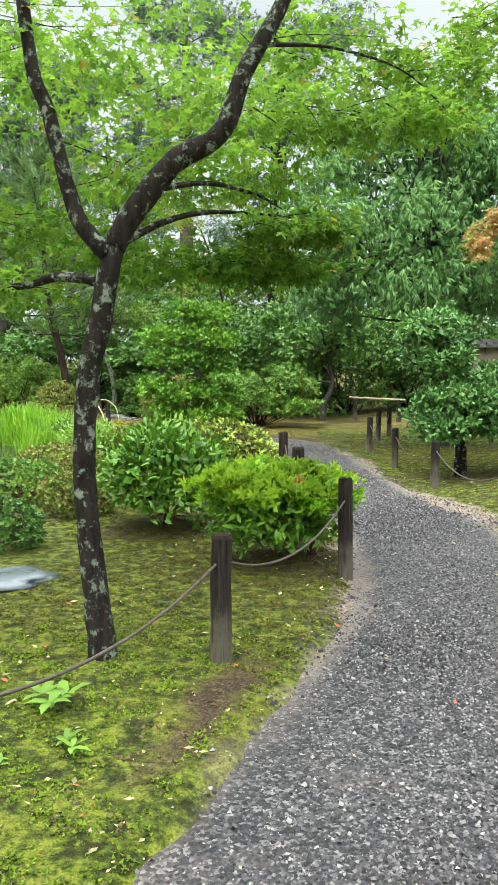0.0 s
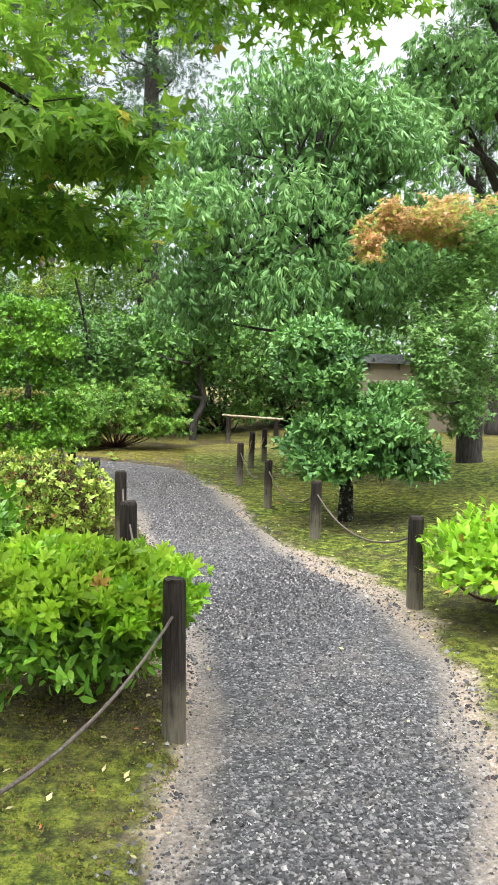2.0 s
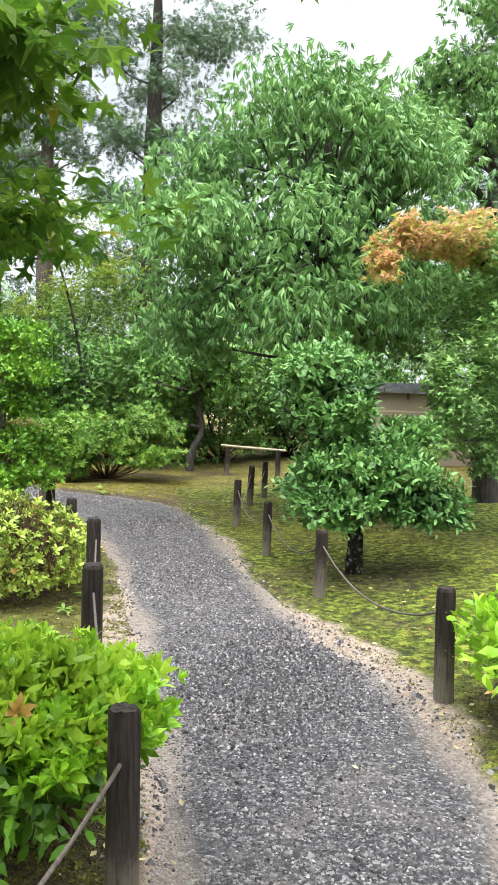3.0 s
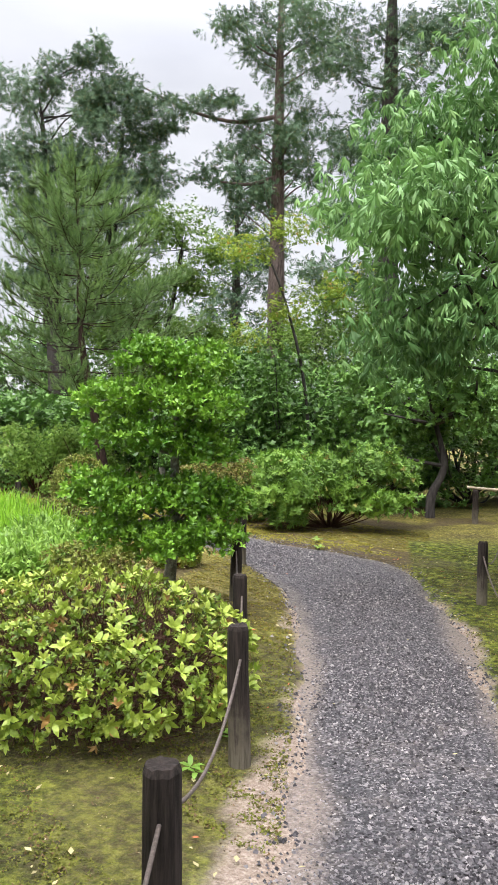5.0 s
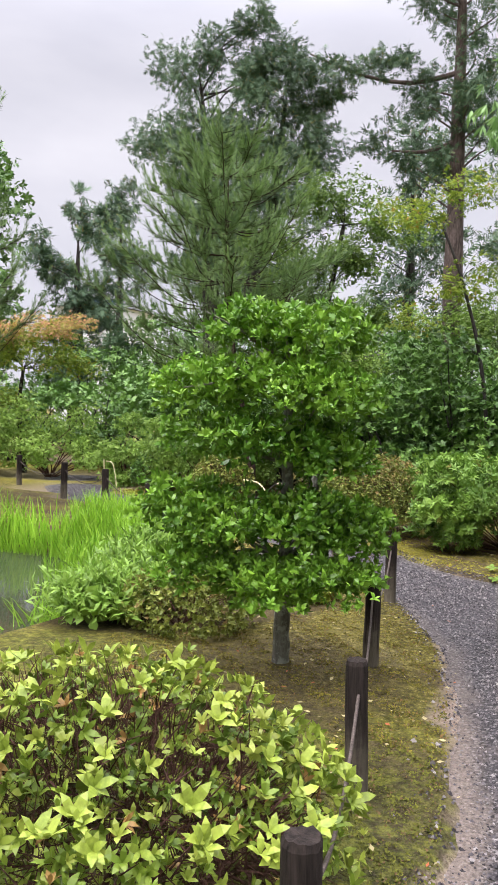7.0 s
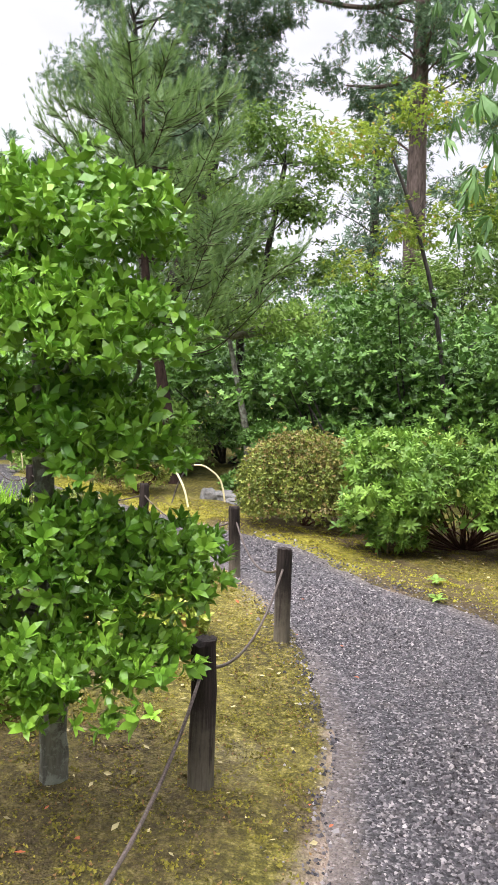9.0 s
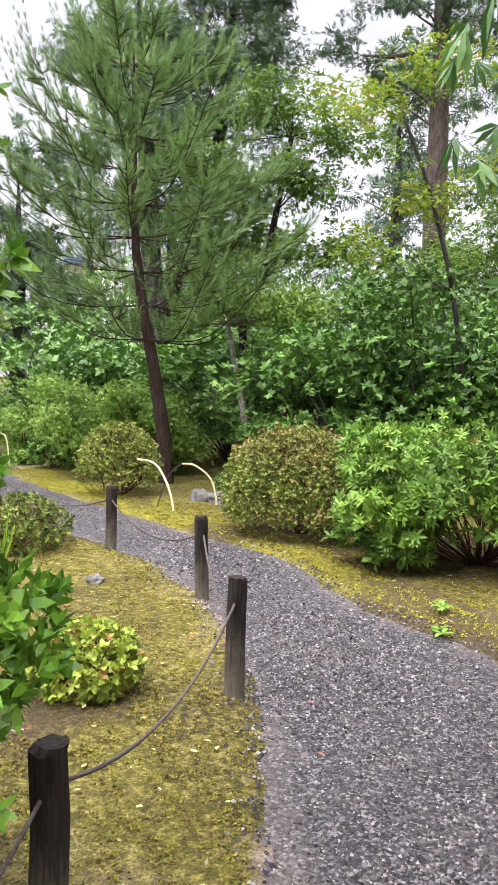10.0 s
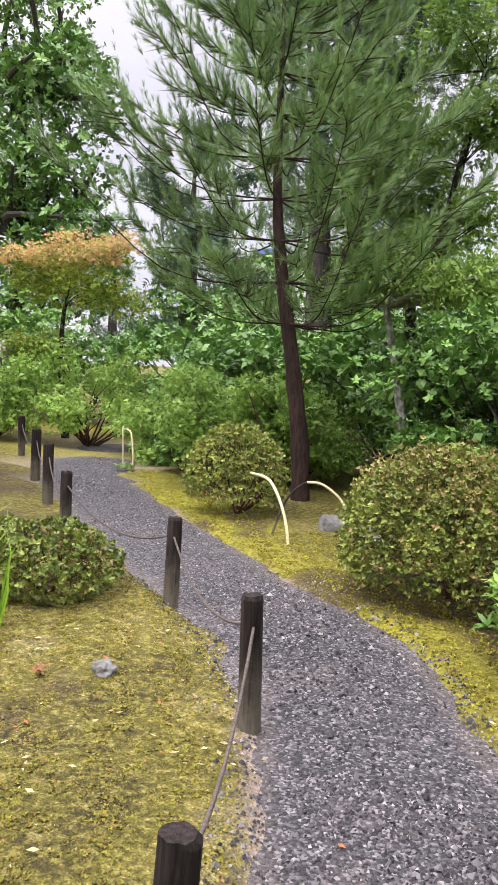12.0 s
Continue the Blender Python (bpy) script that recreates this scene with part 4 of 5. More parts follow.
# shrubs by the left fence
plant("fresh_shrub", (0.45, 5.65), "flat-topped shrub with vivid fresh green leaves", "shrub", [(0.18, 5.55, 0.47, 0.5, 0.45, 0.2, 1.0), (0.46, 5.45, 0.46, 0.26, 0.28, 0.16, 0.5)], FRESH, SHOOT, 0.07, 220, 2,
      [(0.45, 5.65, 0.1), (0.42, 5.65, 0.3)], TWIG, radius=0.045, low=-0.1, spread=0.1, droop=-0.5, lift=0.5, fill=0.3, inner=0.3, inner_size=0.6)
FRESH_BASE = bpy.data.objects["fresh_shrub"]
child("foliage", clump((0.2, 5.55, 0.34), (0.46, 0.42, 0.22), 170, 6, 0.075, BROAD, low=-0.7, spread=0.13, fill=0.4), HOLLY, FRESH_BASE, "older dark green leaves under the fresh growth", "stuff")
child("foliage", clump((0.18, 5.55, 0.50), (0.52, 0.46, 0.18), 260, 2, 0.068, SHOOT, low=0.25, spread=0.09, droop=-0.8, lift=0.4, fill=0.0, rough=0.2, inner=0), NEWGROWTH, FRESH_BASE, "yellow-green new shoots on top", "stuff")
plant("rounded_shrub", (-0.7, 6.7), "rounded dark-stemmed shrub with glossy green leaves", "shrub", [(-0.7, 6.65, 0.48, 0.5, 0.5, 0.4, 1.0)], HOLLY, BROAD, 0.08, 330, 6, [(-0.7, 6.7, 0.2)], TWIG, radius=0.04, low=-0.6, spread=0.12, droop=-0.3, fill=0.3)
AZ = plant("variegated_azalea", (-0.5, 9.0), "domed azalea with yellow-green variegated leaves and brown twigs", "shrub", [(-0.5, 9.0, 0.30, 0.8, 0.72, 0.42, 1.0)], AZALEA, rosette(5, 1, 0.8, 0.21), 0.05, 760, 2, None, TWIG, radius=0.03, low=-0.45, spread=0.05, lift=0.5, fill=0.2, rough=0.07, inner=0.12, inner_size=0.6)
twigs(AZ, (-0.5, 9.0, 0.28), (0.84, 0.76, 0.47), 5200, 0.13)
HOLLY_PADS = [(-0.92, 11.3, 2.10, 0.26), (-0.52, 11.3, 2.06, 0.28), (-1.18, 11.2, 1.75, 0.30), (-0.76, 11.35, 1.80, 0.36), (-0.44, 11.2, 1.70, 0.28), (-1.10, 11.2, 1.45, 0.34), (-0.72, 11.3, 1.42, 0.36), (-0.44, 11.4, 1.36, 0.22),
              (-1.26, 11.15, 1.02, 0.30), (-0.92, 11.2, 0.96, 0.34), (-0.58, 11.3, 0.97, 0.31), (-0.34, 11.45, 0.90, 0.24), (-1.14, 11.15, 0.70, 0.26), (-0.70, 11.1, 0.60, 0.26), (-0.38, 11.2, 0.66, 0.25)]
plant("holly_tree", (-0.8, 11.6), "tiered young evergreen tree with glossy bright green leaves", "tree", [(x, y, z, r * 0.92, r * 1.1, 0.15, 0.28) for x, y, z, r in HOLLY_PADS],
      HOLLY, SHOOT, 0.062, 400, 2, [(-0.8, 11.6, 0.2), (-0.75, 11.5, 0.7), (-0.72, 11.4, 1.3), (-0.7, 11.35, 1.9)], PALEBARK, radius=0.06, low=-0.7, spread=0.14, droop=-0.8, fill=0.2, rough=0.32, inner=0.35, inner_size=0.45, stems=2, thin=0.55)

# low clipped domes
dome((-1.75, 12.1), 0.55, 0.45, 0.42, "low clipped azalea dome with brownish tips", clusters=700)
dome((-2.3, 9.7), 0.55, 0.5, 0.36, "low yellowing clipped azalea dome", clusters=700)
dome((-1.55, 7.2), 0.36, 0.34, 0.38, "small rounded clipped azalea", clusters=420)
dome((-2.3, 7.9), 0.5, 0.45, 0.4, "rounded yellow-green shrub by the pool", SHRUB, 0.035, 450)
dome((-1.95, 5.95), 0.4, 0.35, 0.36, "small dark clipped shrub by the pool", DARKLEAF, 0.035, 380)
dome((-1.2, 13.3), 0.27, 0.26, 0.31, "small round shrub on the moss with pale top leaves", AZALEA, 0.036, 330)
dome((-3.55, 15.7), 0.46, 0.44, 0.44, "low yellow-topped clipped azalea dome", clusters=620)
BALL = dome((-1.6, 17.45), 0.72, 0.66, 1.02, "large clipped azalea ball with bronze top leaves", clusters=2500, size=0.029)
child("foliage", clump((-1.6, 17.45, 0.47), (0.73, 0.67, 0.60), 520, 2, 0.026, BUD, low=0.45, spread=0.07, fill=0.0, rough=0.05, lift=0.45, inner=0), BRONZE, BALL, "bronze new leaves on top", "stuff")
dome((-4.5, 18.85), 0.54, 0.5, 0.9, "clipped azalea ball under the pine", CLIPPED, 0.032, 900)
dome((-6.9, 20.9), 0.5, 0.45, 0.7, "dark clipped dome by the path", DARKLEAF, 0.05, 400)
dome((-4.6, 17.0 - 1.0), 0.35, 0.3, 0.3, "small clipped dome at the pond edge", clusters=300)

# right side
plant("osmanthus_tree", (2.6, 9.75), "tiered garden tree with dense blue-green leaves on a short trunk", "tree",
      [(2.22, 9.75, 1.68, 0.52, 0.5, 0.22, 0.9), (2.25, 9.7, 1.25, 0.42, 0.45, 0.26, 0.7), (2.85, 9.7, 1.12, 0.42, 0.42, 0.18, 0.7), (2.55, 9.5, 1.0, 0.5, 0.45, 0.22, 0.8), (2.4, 9.5, 0.68, 0.5, 0.5, 0.24, 0.9), (3.0, 9.5, 0.70, 0.5, 0.45, 0.24, 0.9), (2.38, 9.6, 1.42, 0.36, 0.42, 0.16, 0.5), (2.75, 9.45, 0.9, 0.45, 0.4, 0.2, 0.7)],
      BLUELEAF, BROAD, 0.07, 280, 7, [(2.6, 9.75, 0.3), (2.56, 9.75, 0.6), (2.5, 9.75, 1.1), (2.5, 9.75, 1.6)], BARK, radius=0.08, low=-0.6, spread=0.12, droop=-0.35, fill=0.3, rough=0.2, split=4, stems=3)
plant("leafy_shrub", (2.75, 6.45), "loose bright green leafy shrub beside a fence post", "shrub", [(2.7, 6.4, 0.42, 0.46, 0.45, 0.26, 1.0), (3.1, 6.3, 0.5, 0.4, 0.4, 0.25, 0.6)], FRESH, BROAD, 0.08, 200, 6, [(2.75, 6.45, 0.15)], TWIG, radius=0.03, low=-0.5, spread=0.15, droop=-0.2, fill=0.3)


def willow_oak():
    base = thing("drooping_leaf_tree", (3.2, 12.9, 0.05), "broad evergreen tree with long drooping narrow leaves", "tree")
    child("trunk", tube([(3.2, 12.9, -0.1), (3.15, 12.9, 1.0), (3.0, 12.85, 2.2), (2.9, 12.8, 3.6), (2.9, 12.8, 4.8)], [0.2, 0.17, 0.14, 0.1, 0.04], 12), DARKBARK, base, smooth=True)
    for i in range(58):
        d = sphere_dirs(1, -0.75)[0]
        wide = 1.85 * (1.0 - 0.28 * max(d[2], 0.0))
        c = np.array((2.68, 12.8, 3.55)) + d * (wide, wide, 1.85) * rng.uniform(0.85, 1.06)
        child("branch", limb_to((3.0, 12.85, 1.6 + 0.045 * i), c, 0.08, 0.03, 0.008), DARKBARK, base)
        child("foliage", clump(c, (0.55, 0.55, 0.40), 120, 1, 0.125, HANG, inner=0, low=-0.7, spread=0.2, lift=0.85, flat=1.0, fill=0.35, rough=0.3), WILLOWOAK, base, kind="stuff")
    child("foliage", clump((2.75, 12.8, 3.4), (1.45, 1.45, 1.6), 560, 5, 0.15, DROOP, inner=0.5, low=-0.95, spread=0.08, droop=1.2, lift=0.3, fill=0.6), WILLOWOAK, base, kind="stuff")


willow_oak()


def spread_maple(place, trunk, pads, mat, label, size=0.06, clusters=150, per=8, bark=BARK, radius=0.09, leaf=STAR, tips=None):
    sprays = lumps(pads, 4, 0.6, 0.55, 1.3)
    base = plant("maple_tree", place, label, "tree", sprays, mat, leaf, size, clusters, per, trunk, bark, radius=radius, low=-0.8, spread=0.15, droop=0.4, lift=0.85, fill=0.6, rough=0.35, flat=0.85, inner=0, thin=0.22, stems=1)
    for cx, cy, cz, rx, ry, rz, share in lumps(tips or (), 4, 0.6, 0.55, 1.2):
        child("foliage", clump((cx, cy, cz), (rx, ry, rz), int(clusters * share), per, size, leaf, low=-0.6, spread=0.15, droop=0.4, lift=0.8, fill=0.5, flat=0.8, inner=0), REDMAPLE, base, "leaves turning orange and red", "stuff")
    return base


spread_maple((5.6, 13.6), [(5.55, 13.55, 0.6), (5.5, 13.4, 1.4), (5.2, 13.0, 2.4), (4.7, 11.6, 3.0)],
             [(4.3, 10.5, 3.0, 0.6, 0.6, 0.2, 1.0), (5.2, 11.0, 3.2, 0.8, 0.7, 0.25, 1.1), (4.6, 10.8, 2.65, 0.7, 0.6, 0.3, 1.1), (3.9, 10.4, 2.3, 0.5, 0.5, 0.33, 1.0), (3.75, 10.3, 1.75, 0.42, 0.45, 0.33, 1.0), (3.9, 10.4, 1.25, 0.4, 0.4, 0.28, 0.8), (4.55, 10.8, 1.85, 0.6, 0.6, 0.5, 1.2)],
             LACEMAPLE, "layered pale green maple with orange-red tips beside a plaster wall", 0.055, 260, 7, DARKBARK, 0.22, tips=[(3.45, 10.3, 3.12, 0.45, 0.4, 0.15, 0.7), (2.95, 10.2, 2.85, 0.22, 0.25, 0.22, 0.4), (3.9, 10.5, 3.2, 0.4, 0.4, 0.14, 0.4)])


def plaster_wall():
    a, b = np.array((4.7, 19.5)), np.array((13.5, 17.0))
    d = unit(b - a)
    n = np.array((-d[1], d[0]))
    base = thing("plaster_wall", (*a, 0.1), "low ochre plaster garden wall with pale lines under a tiled coping", "wall")

    def slab(name, z0, z1, depth, mat, u0=0.0, u1=1.0):
        p, q = a + (b - a) * u0, a + (b - a) * u1
        v = [(*(c + n * s * depth), z) for z in (z0, z1) for c in (p, q) for s in (-1, 1)]
        child(name, (v, [(0, 2, 1), (1, 2, 3), (4, 5, 6), (5, 7, 6), (0, 1, 4), (1, 5, 4), (2, 6, 3), (3, 6, 7), (0, 4, 2), (2, 4, 6), (1, 3, 5), (3, 7, 5)]), mat, base)

    slab("wall_body", -0.1, 1.75, 0.2, PLASTER)
    for z in (0.75, 1.05, 1.35):
        slab("plaster_line", z, z + 0.04, 0.206, LINE)
    slab("coping", 1.75, 1.83, 0.34, TILE)
    slab("ridge", 1.83, 1.95, 0.16, TILE)
    for i in range(30):
        slab("tile", 1.81, 1.875, 0.36, TILE, (i + 0.2) / 30, (i + 0.75) / 30)
    for i in range(14):
        slab("bracket", 1.62, 1.75, 0.27, DARKBARK, (i + 0.45) / 14, (i + 0.52) / 14)


plaster_wall()
dome((5.0, 16.4), 0.9, 0.7, 0.8, "dark clipped shrub at the foot of the wall", DARKLEAF, 0.07, 400)
dome((6.6, 10.6), 0.5, 0.5, 0.75, "dark rounded shrub on the moss", DARKLEAF, 0.06, 420)
dome((4.8, 6.2), 0.6, 0.6, 0.7, "green shrub on the moss bank", SHRUB, 0.055, 380)

# bend of the path
plant("azalea_bush", (0.15, 17.0), "wide bushy azalea with bare stems showing at the base", "shrub",
      [(0.15, 16.9, 0.93, 0.98, 0.95, 0.40, 1.2), (-0.55, 16.7, 0.75, 0.5, 0.5, 0.4, 0.6), (0.95, 16.8, 0.75, 0.45, 0.5, 0.4, 0.5), (-0.5, 16.4, 0.36, 0.42, 0.35, 0.27, 0.5), (0.05, 16.35, 0.45, 0.6, 0.35, 0.3, 0.6), (0.85, 16.4, 0.4, 0.5, 0.35, 0.28, 0.5)], SHRUB, rosette(7, 2, 0.5, 0.15), 0.085, 260, 2, None, TWIG, radius=0.022, low=-0.5, spread=0.12, lift=0.6, fill=0.2, rough=0.2, split=5, tiers=(0.7, 0.5, 0.65), stems=2, inner=0.4)
plant("dark_tree", (1.73, 18.7), "small dark evergreen tree with a leaning trunk", "tree", [(1.5, 18.8, 2.3, 1.1, 1.0, 0.7, 1.2), (2.4, 19.0, 1.9, 0.9, 0.9, 0.7, 1.0), (1.0, 19.2, 1.7, 0.8, 0.7, 0.6, 0.8)], DARKLEAF, SPRAY, 0.085, 480, 2, [(1.75, 18.7, 0.4), (1.95, 18.75, 0.9), (1.8, 18.8, 1.6)], DARKBARK, radius=0.09, low=-0.8, spread=0.12, split=7, tiers=LAYERED, stems=1, inner=0.5)
for x, y, r, h in ((-3.2, 22.0, 1.0, 2.3), (-1.9, 20.5, 1.0, 2.35), (-0.7, 20.6, 1.3, 2.7), (0.9, 21.0, 1.3, 2.7), (2.6, 21.5, 1.4, 2.7), (4.3, 22.0, 1.5, 2.8), (-1.3, 22.4, 1.6, 3.1), (6.4, 22.5, 1.8, 3.2)):
    plant("camellia_bush", (x, y), "tall dark glossy evergreen bush behind the path", "shrub", [(x, y, h * 0.72, r, r * 0.9, h * 0.28, 1.0), (x - 0.3, y - 0.3, h * 0.45, r * 1.05, r * 0.9, h * 0.25, 0.9), (x + 0.2, y - 0.2, h * 0.2, r * 0.9, r * 0.8, h * 0.2, 0.6)], DARKLEAF, SPRAY, 0.088, 470, 2, None, DARKBARK, radius=0.06, low=-0.6, rough=0.32, spread=0.13, split=7, tiers=LAYERED, stems=1, droop=0.1, lift=0.75, flat=0.6, fill=0.3, inner=0.5, group="evergreen bushes")


def pine_tree(place, height, reach, lean, label, whorls=8, first=0.34, seed=5, shoots=24):
    r = np.random.default_rng(seed)
    x, y = place
    z = on_ground(x, y)
    base = thing("pine_tree", (x, y, z), label, "tree")
    line = [np.array((x + lean[0] * step(0.0, 0.62, f) + lean[0] * f * 0.25, y + lean[1] * f, z + height * f)) for f in (-0.02, 0.1, 0.25, 0.4, 0.55, 0.75, 1.0)]
    child("trunk", tube(line, [0.115, 0.1, 0.088, 0.075, 0.06, 0.04, 0.012], 12), PINEBARK, base, smooth=True)
    at = lambda f: np.array([np.interp(f, (-0.02, 0.1, 0.25, 0.4, 0.55, 0.75, 1.0), [p[i] for p in line]) for i in range(3)])
    for w in range(whorls):
        f = first + (0.95 - first) * w / (whorls - 1)
        size = reach * (1 - 0.7 * ((f - first) / (1 - first)) ** 1.3) * (0.75 if w == 0 else 1)
        for k in range(7):
            a = k * math.pi / 3.5 + w * 0.5 + r.normal(0, 0.2)
            s = size * r.uniform(0.7, 1.1)
            o = at(f)
            d = np.array((math.cos(a), math.sin(a), 0))
            end = o + d * s + np.array((0, 0, s * r.uniform(0.2, 0.65)))
            mid = o + d * s * 0.5 + np.array((0, 0, s * 0.02))
            child("branch", tube([o, mid, end], [0.012, 0.008, 0.003], 6), PINEBARK, base)
            pos, along = [], []
            for q in range(shoots):
                g = r.uniform(0.15, 1.0) ** 0.8
                p = (o * (1 - g) ** 2 + 2 * mid * g * (1 - g) + end * g * g)
                side = d * r.uniform(0.2, 1.0) + np.cross(d, (0, 0, 1)) * r.normal(0, 0.6) + np.array((0, 0, r.uniform(0.0, 0.5)))
                side = side / np.linalg.norm(side)
                long = r.uniform(0.3, 0.75) * (0.7 + 0.5 * g)
                for h in (0.0, 0.18, 0.36, 0.54, 0.72, 0.9):
                    way = side * (1 - 0.75 * h) + np.array((0, 0, 1.1 * h))
                    pos.append(p + long * (side * (h - 0.37 * h * h) + np.array((0, 0, 0.55 * h * h))))
                    along.append(way + r.normal(0, 0.06, 3))
            pos, along = np.array(pos), np.array(along)
            stalks = scatter(THIN, pos[::6], frames_of(along[::6], r.normal(0, 1, (len(pos[::6]), 3))), np.full(len(pos[::6]), 0.36))
            child("shoot_stalk", stalks, PINEBARK, base, kind="stuff")
            child("foliage", scatter(TUFT, pos, frames_of(along, r.normal(0, 1, (len(pos), 3))), r.uniform(0.13, 0.19, len(pos)) * np.tile((1.0, 1.0, 0.95, 0.9, 0.8, 0.6), len(pos) // 6)), PINE, base, kind="stuff")


pine_tree((-4.5, 20.1), 6.1, 2.7, (-0.5, 0.0), "young red pine with upswept shoots beside the path", 9, 0.33, 5, 27)
pine_tree((-9.15, 15.7), 7.2, 2.5, (0.2, 0.1), "pine tree leaning over the pond bank", 11, 0.16, 9, 34)


def cedar(place, height, trunk_r, pads, label, bark=CEDARBARK, clusters=110, size=0.18, arms=(), lean=0.0, second=None):
    x, y = place
    z = on_ground(x, y)
    base = thing("conifer_tree", (x, y, z), label, "tree")
    child("trunk", tube([(x, y, z - 0.2), (x + lean * 0.3, y, z + height * 0.3), (x + lean * 0.6, y, z + height * 0.6), (x + lean * 0.9, y, z + height * 0.86)], [trunk_r, trunk_r * 0.85, trunk_r * 0.5, 0.02], 12), bark, base, smooth=True)
    if second:
        child("trunk", tube([(x, y, z + height * 0.25), (x + second * 0.7, y, z + height * 0.5), (x + second * 0.95, y, z + height * 0.8)], [trunk_r * 0.7, trunk_r * 0.55, 0.04], 10), bark, base)
    for pts in arms:
        child("branch", tube(pts, np.linspace(0.07, 0.02, len(pts)), 7), bark, base)
    for cx, cy, cz, rx, ry, rz, share in lumps(pads, 5, 0.74, 0.5, 0.55):
        if math.hypot(cx - x, cy - y) < 1.3:
            child("branch", limb_to((x + lean * cz / height, y, max(cz - rng.uniform(0.2, 0.9), 1.0)), (cx, cy, cz), 0.12, 0.03, 0.008), bark, base)
        child("foliage", clump((cx, cy, cz), (rx, ry, rz), int(clusters * share * 0.82), 7, size, FROND, low=-0.9, spread=0.22, droop=0.25, lift=0.55, fill=0.5, rough=0.35, inner=0.0), CEDAR, base, kind="stuff")


cedar((-2.05, 26.5), 16.4, 0.27, [(-2.67, 26.23, 7.58, 0.62, 0.62, 0.50, 0.6), (-2.05, 26.23, 9.81, 1.12, 0.99, 0.99, 1.2), (-3.29, 25.98, 8.57, 0.87, 0.62, 0.43, 0.6), (-3.66, 25.98, 10.06, 0.74, 0.62, 0.37, 0.5), (-1.43, 26.48, 8.57, 0.87, 0.87, 0.62, 0.8), (-1.92, 26.48, 11.54, 1.36, 1.24, 0.99, 1.3), (-3.16, 26.48, 12.29, 0.99, 0.87, 0.62, 0.8), (-2.05, 26.48, 13.78, 1.36, 1.24, 1.12, 1.2), (-1.92, 26.48, 15.76, 0.99, 0.99, 1.12, 1)],
      "tall cedar with a bare reddish trunk and tufted upper branches", size=0.2, arms=[[(-2.05, 26.48, 9.81), (-3.16, 26.23, 9.62), (-4.40, 26.10, 9.93), (-5.64, 25.98, 10.55)], [(-2.05, 26.48, 8.20), (-2.79, 26.23, 7.95), (-3.54, 26.10, 8.01)]])
cedar((0.9, 25.4), 17.0, 0.36, [(0.6, 25.2, 6.6, 1.6, 1.3, 0.7, 1.4), (2.0, 25.0, 8.2, 1.6, 1.2, 0.8, 1.4), (-0.2, 25.0, 8.4, 1.3, 1.2, 0.8, 1.2), (0.9, 25.2, 10.0, 2.0, 1.5, 0.9, 1.8), (2.4, 25.0, 11.0, 1.5, 1.3, 0.8, 1.3), (-0.5, 25.0, 11.4, 1.4, 1.3, 0.9, 1.3), (0.9, 25.2, 13.0, 1.9, 1.5, 1.0, 1.6), (0.8, 25.2, 15.4, 1.5, 1.3, 1.4, 1.4), (-0.1, 25.3, 4.9, 1.3, 1.0, 0.6, 0.9)],
      "tall dark conifer with dense layered branches", DARKBARK, 125, 0.2)
cedar((-7.8, 25.8), 11.7, 0.3, [(-9.40, 25.5, 9.10, 1, 1, 0.8, 1.2), (-8.60, 25.5, 10.50, 1, 1, 0.9, 1.2), (-8.10, 25.5, 8.30, 1.2, 1.1, 0.9, 1.3), (-6.80, 25.5, 8.00, 1.1, 1, 0.8, 1.2), (-6.10, 25.5, 10.10, 1, 0.9, 0.9, 1.1), (-5.10, 25.4, 9.30, 1, 0.8, 0.6, 0.9), (-7.70, 25.5, 6.70, 1.5, 1.1, 0.7, 1.3), (-5.70, 25.3, 7.00, 0.9, 0.8, 0.5, 0.8), (-7.10, 25.5, 5.30, 1.6, 1.1, 0.7, 1.2), (-6.70, 25.5, 11.10, 0.7, 0.7, 0.6, 0.7), (-6.2, 25.5, 9.0, 1.2, 1.0, 0.9, 1.3), (-7.1, 25.5, 9.5, 1.0, 0.9, 0.9, 1.1), (-5.6, 25.4, 8.0, 1.1, 0.9, 0.8, 1.0), (-7.9, 25.5, 7.6, 1.2, 1.0, 0.8, 1.0), (-6.4, 25.5, 6.9, 1.4, 1.0, 0.8, 1.1)],
      "large twin-topped conifer against the sky", DARKBARK, 135, 0.19, lean=-0.8, second=1.7)
for x, y, h, r in ((-11.5, 33.0, 9.5, 1.9), (-5.0, 36.0, 12.0, 2.4), (-23.4, 46.0, 14.2, 2.2), (-33.0, 44.0, 9.5, 2.5), (11.0, 26.0, 13.0, 2.4), (-15.5, 30.5, 8.5, 1.8)):
    cedar((x, y), h, 0.3, [(x + rng.normal(0, 0.3) * r, y, h * f, r * (1.15 - 0.75 * f), r * (1.15 - 0.75 * f), h * 0.11, 1.5) for f in (0.35, 0.48, 0.6, 0.72, 0.83, 0.92) if f > 0.55 or h < 14] + [(x, y, h * 0.98, r * 0.25, r * 0.25, h * 0.05, 0.4)], "distant dark conifer behind the garden", DARKBARK, 36, 0.40)


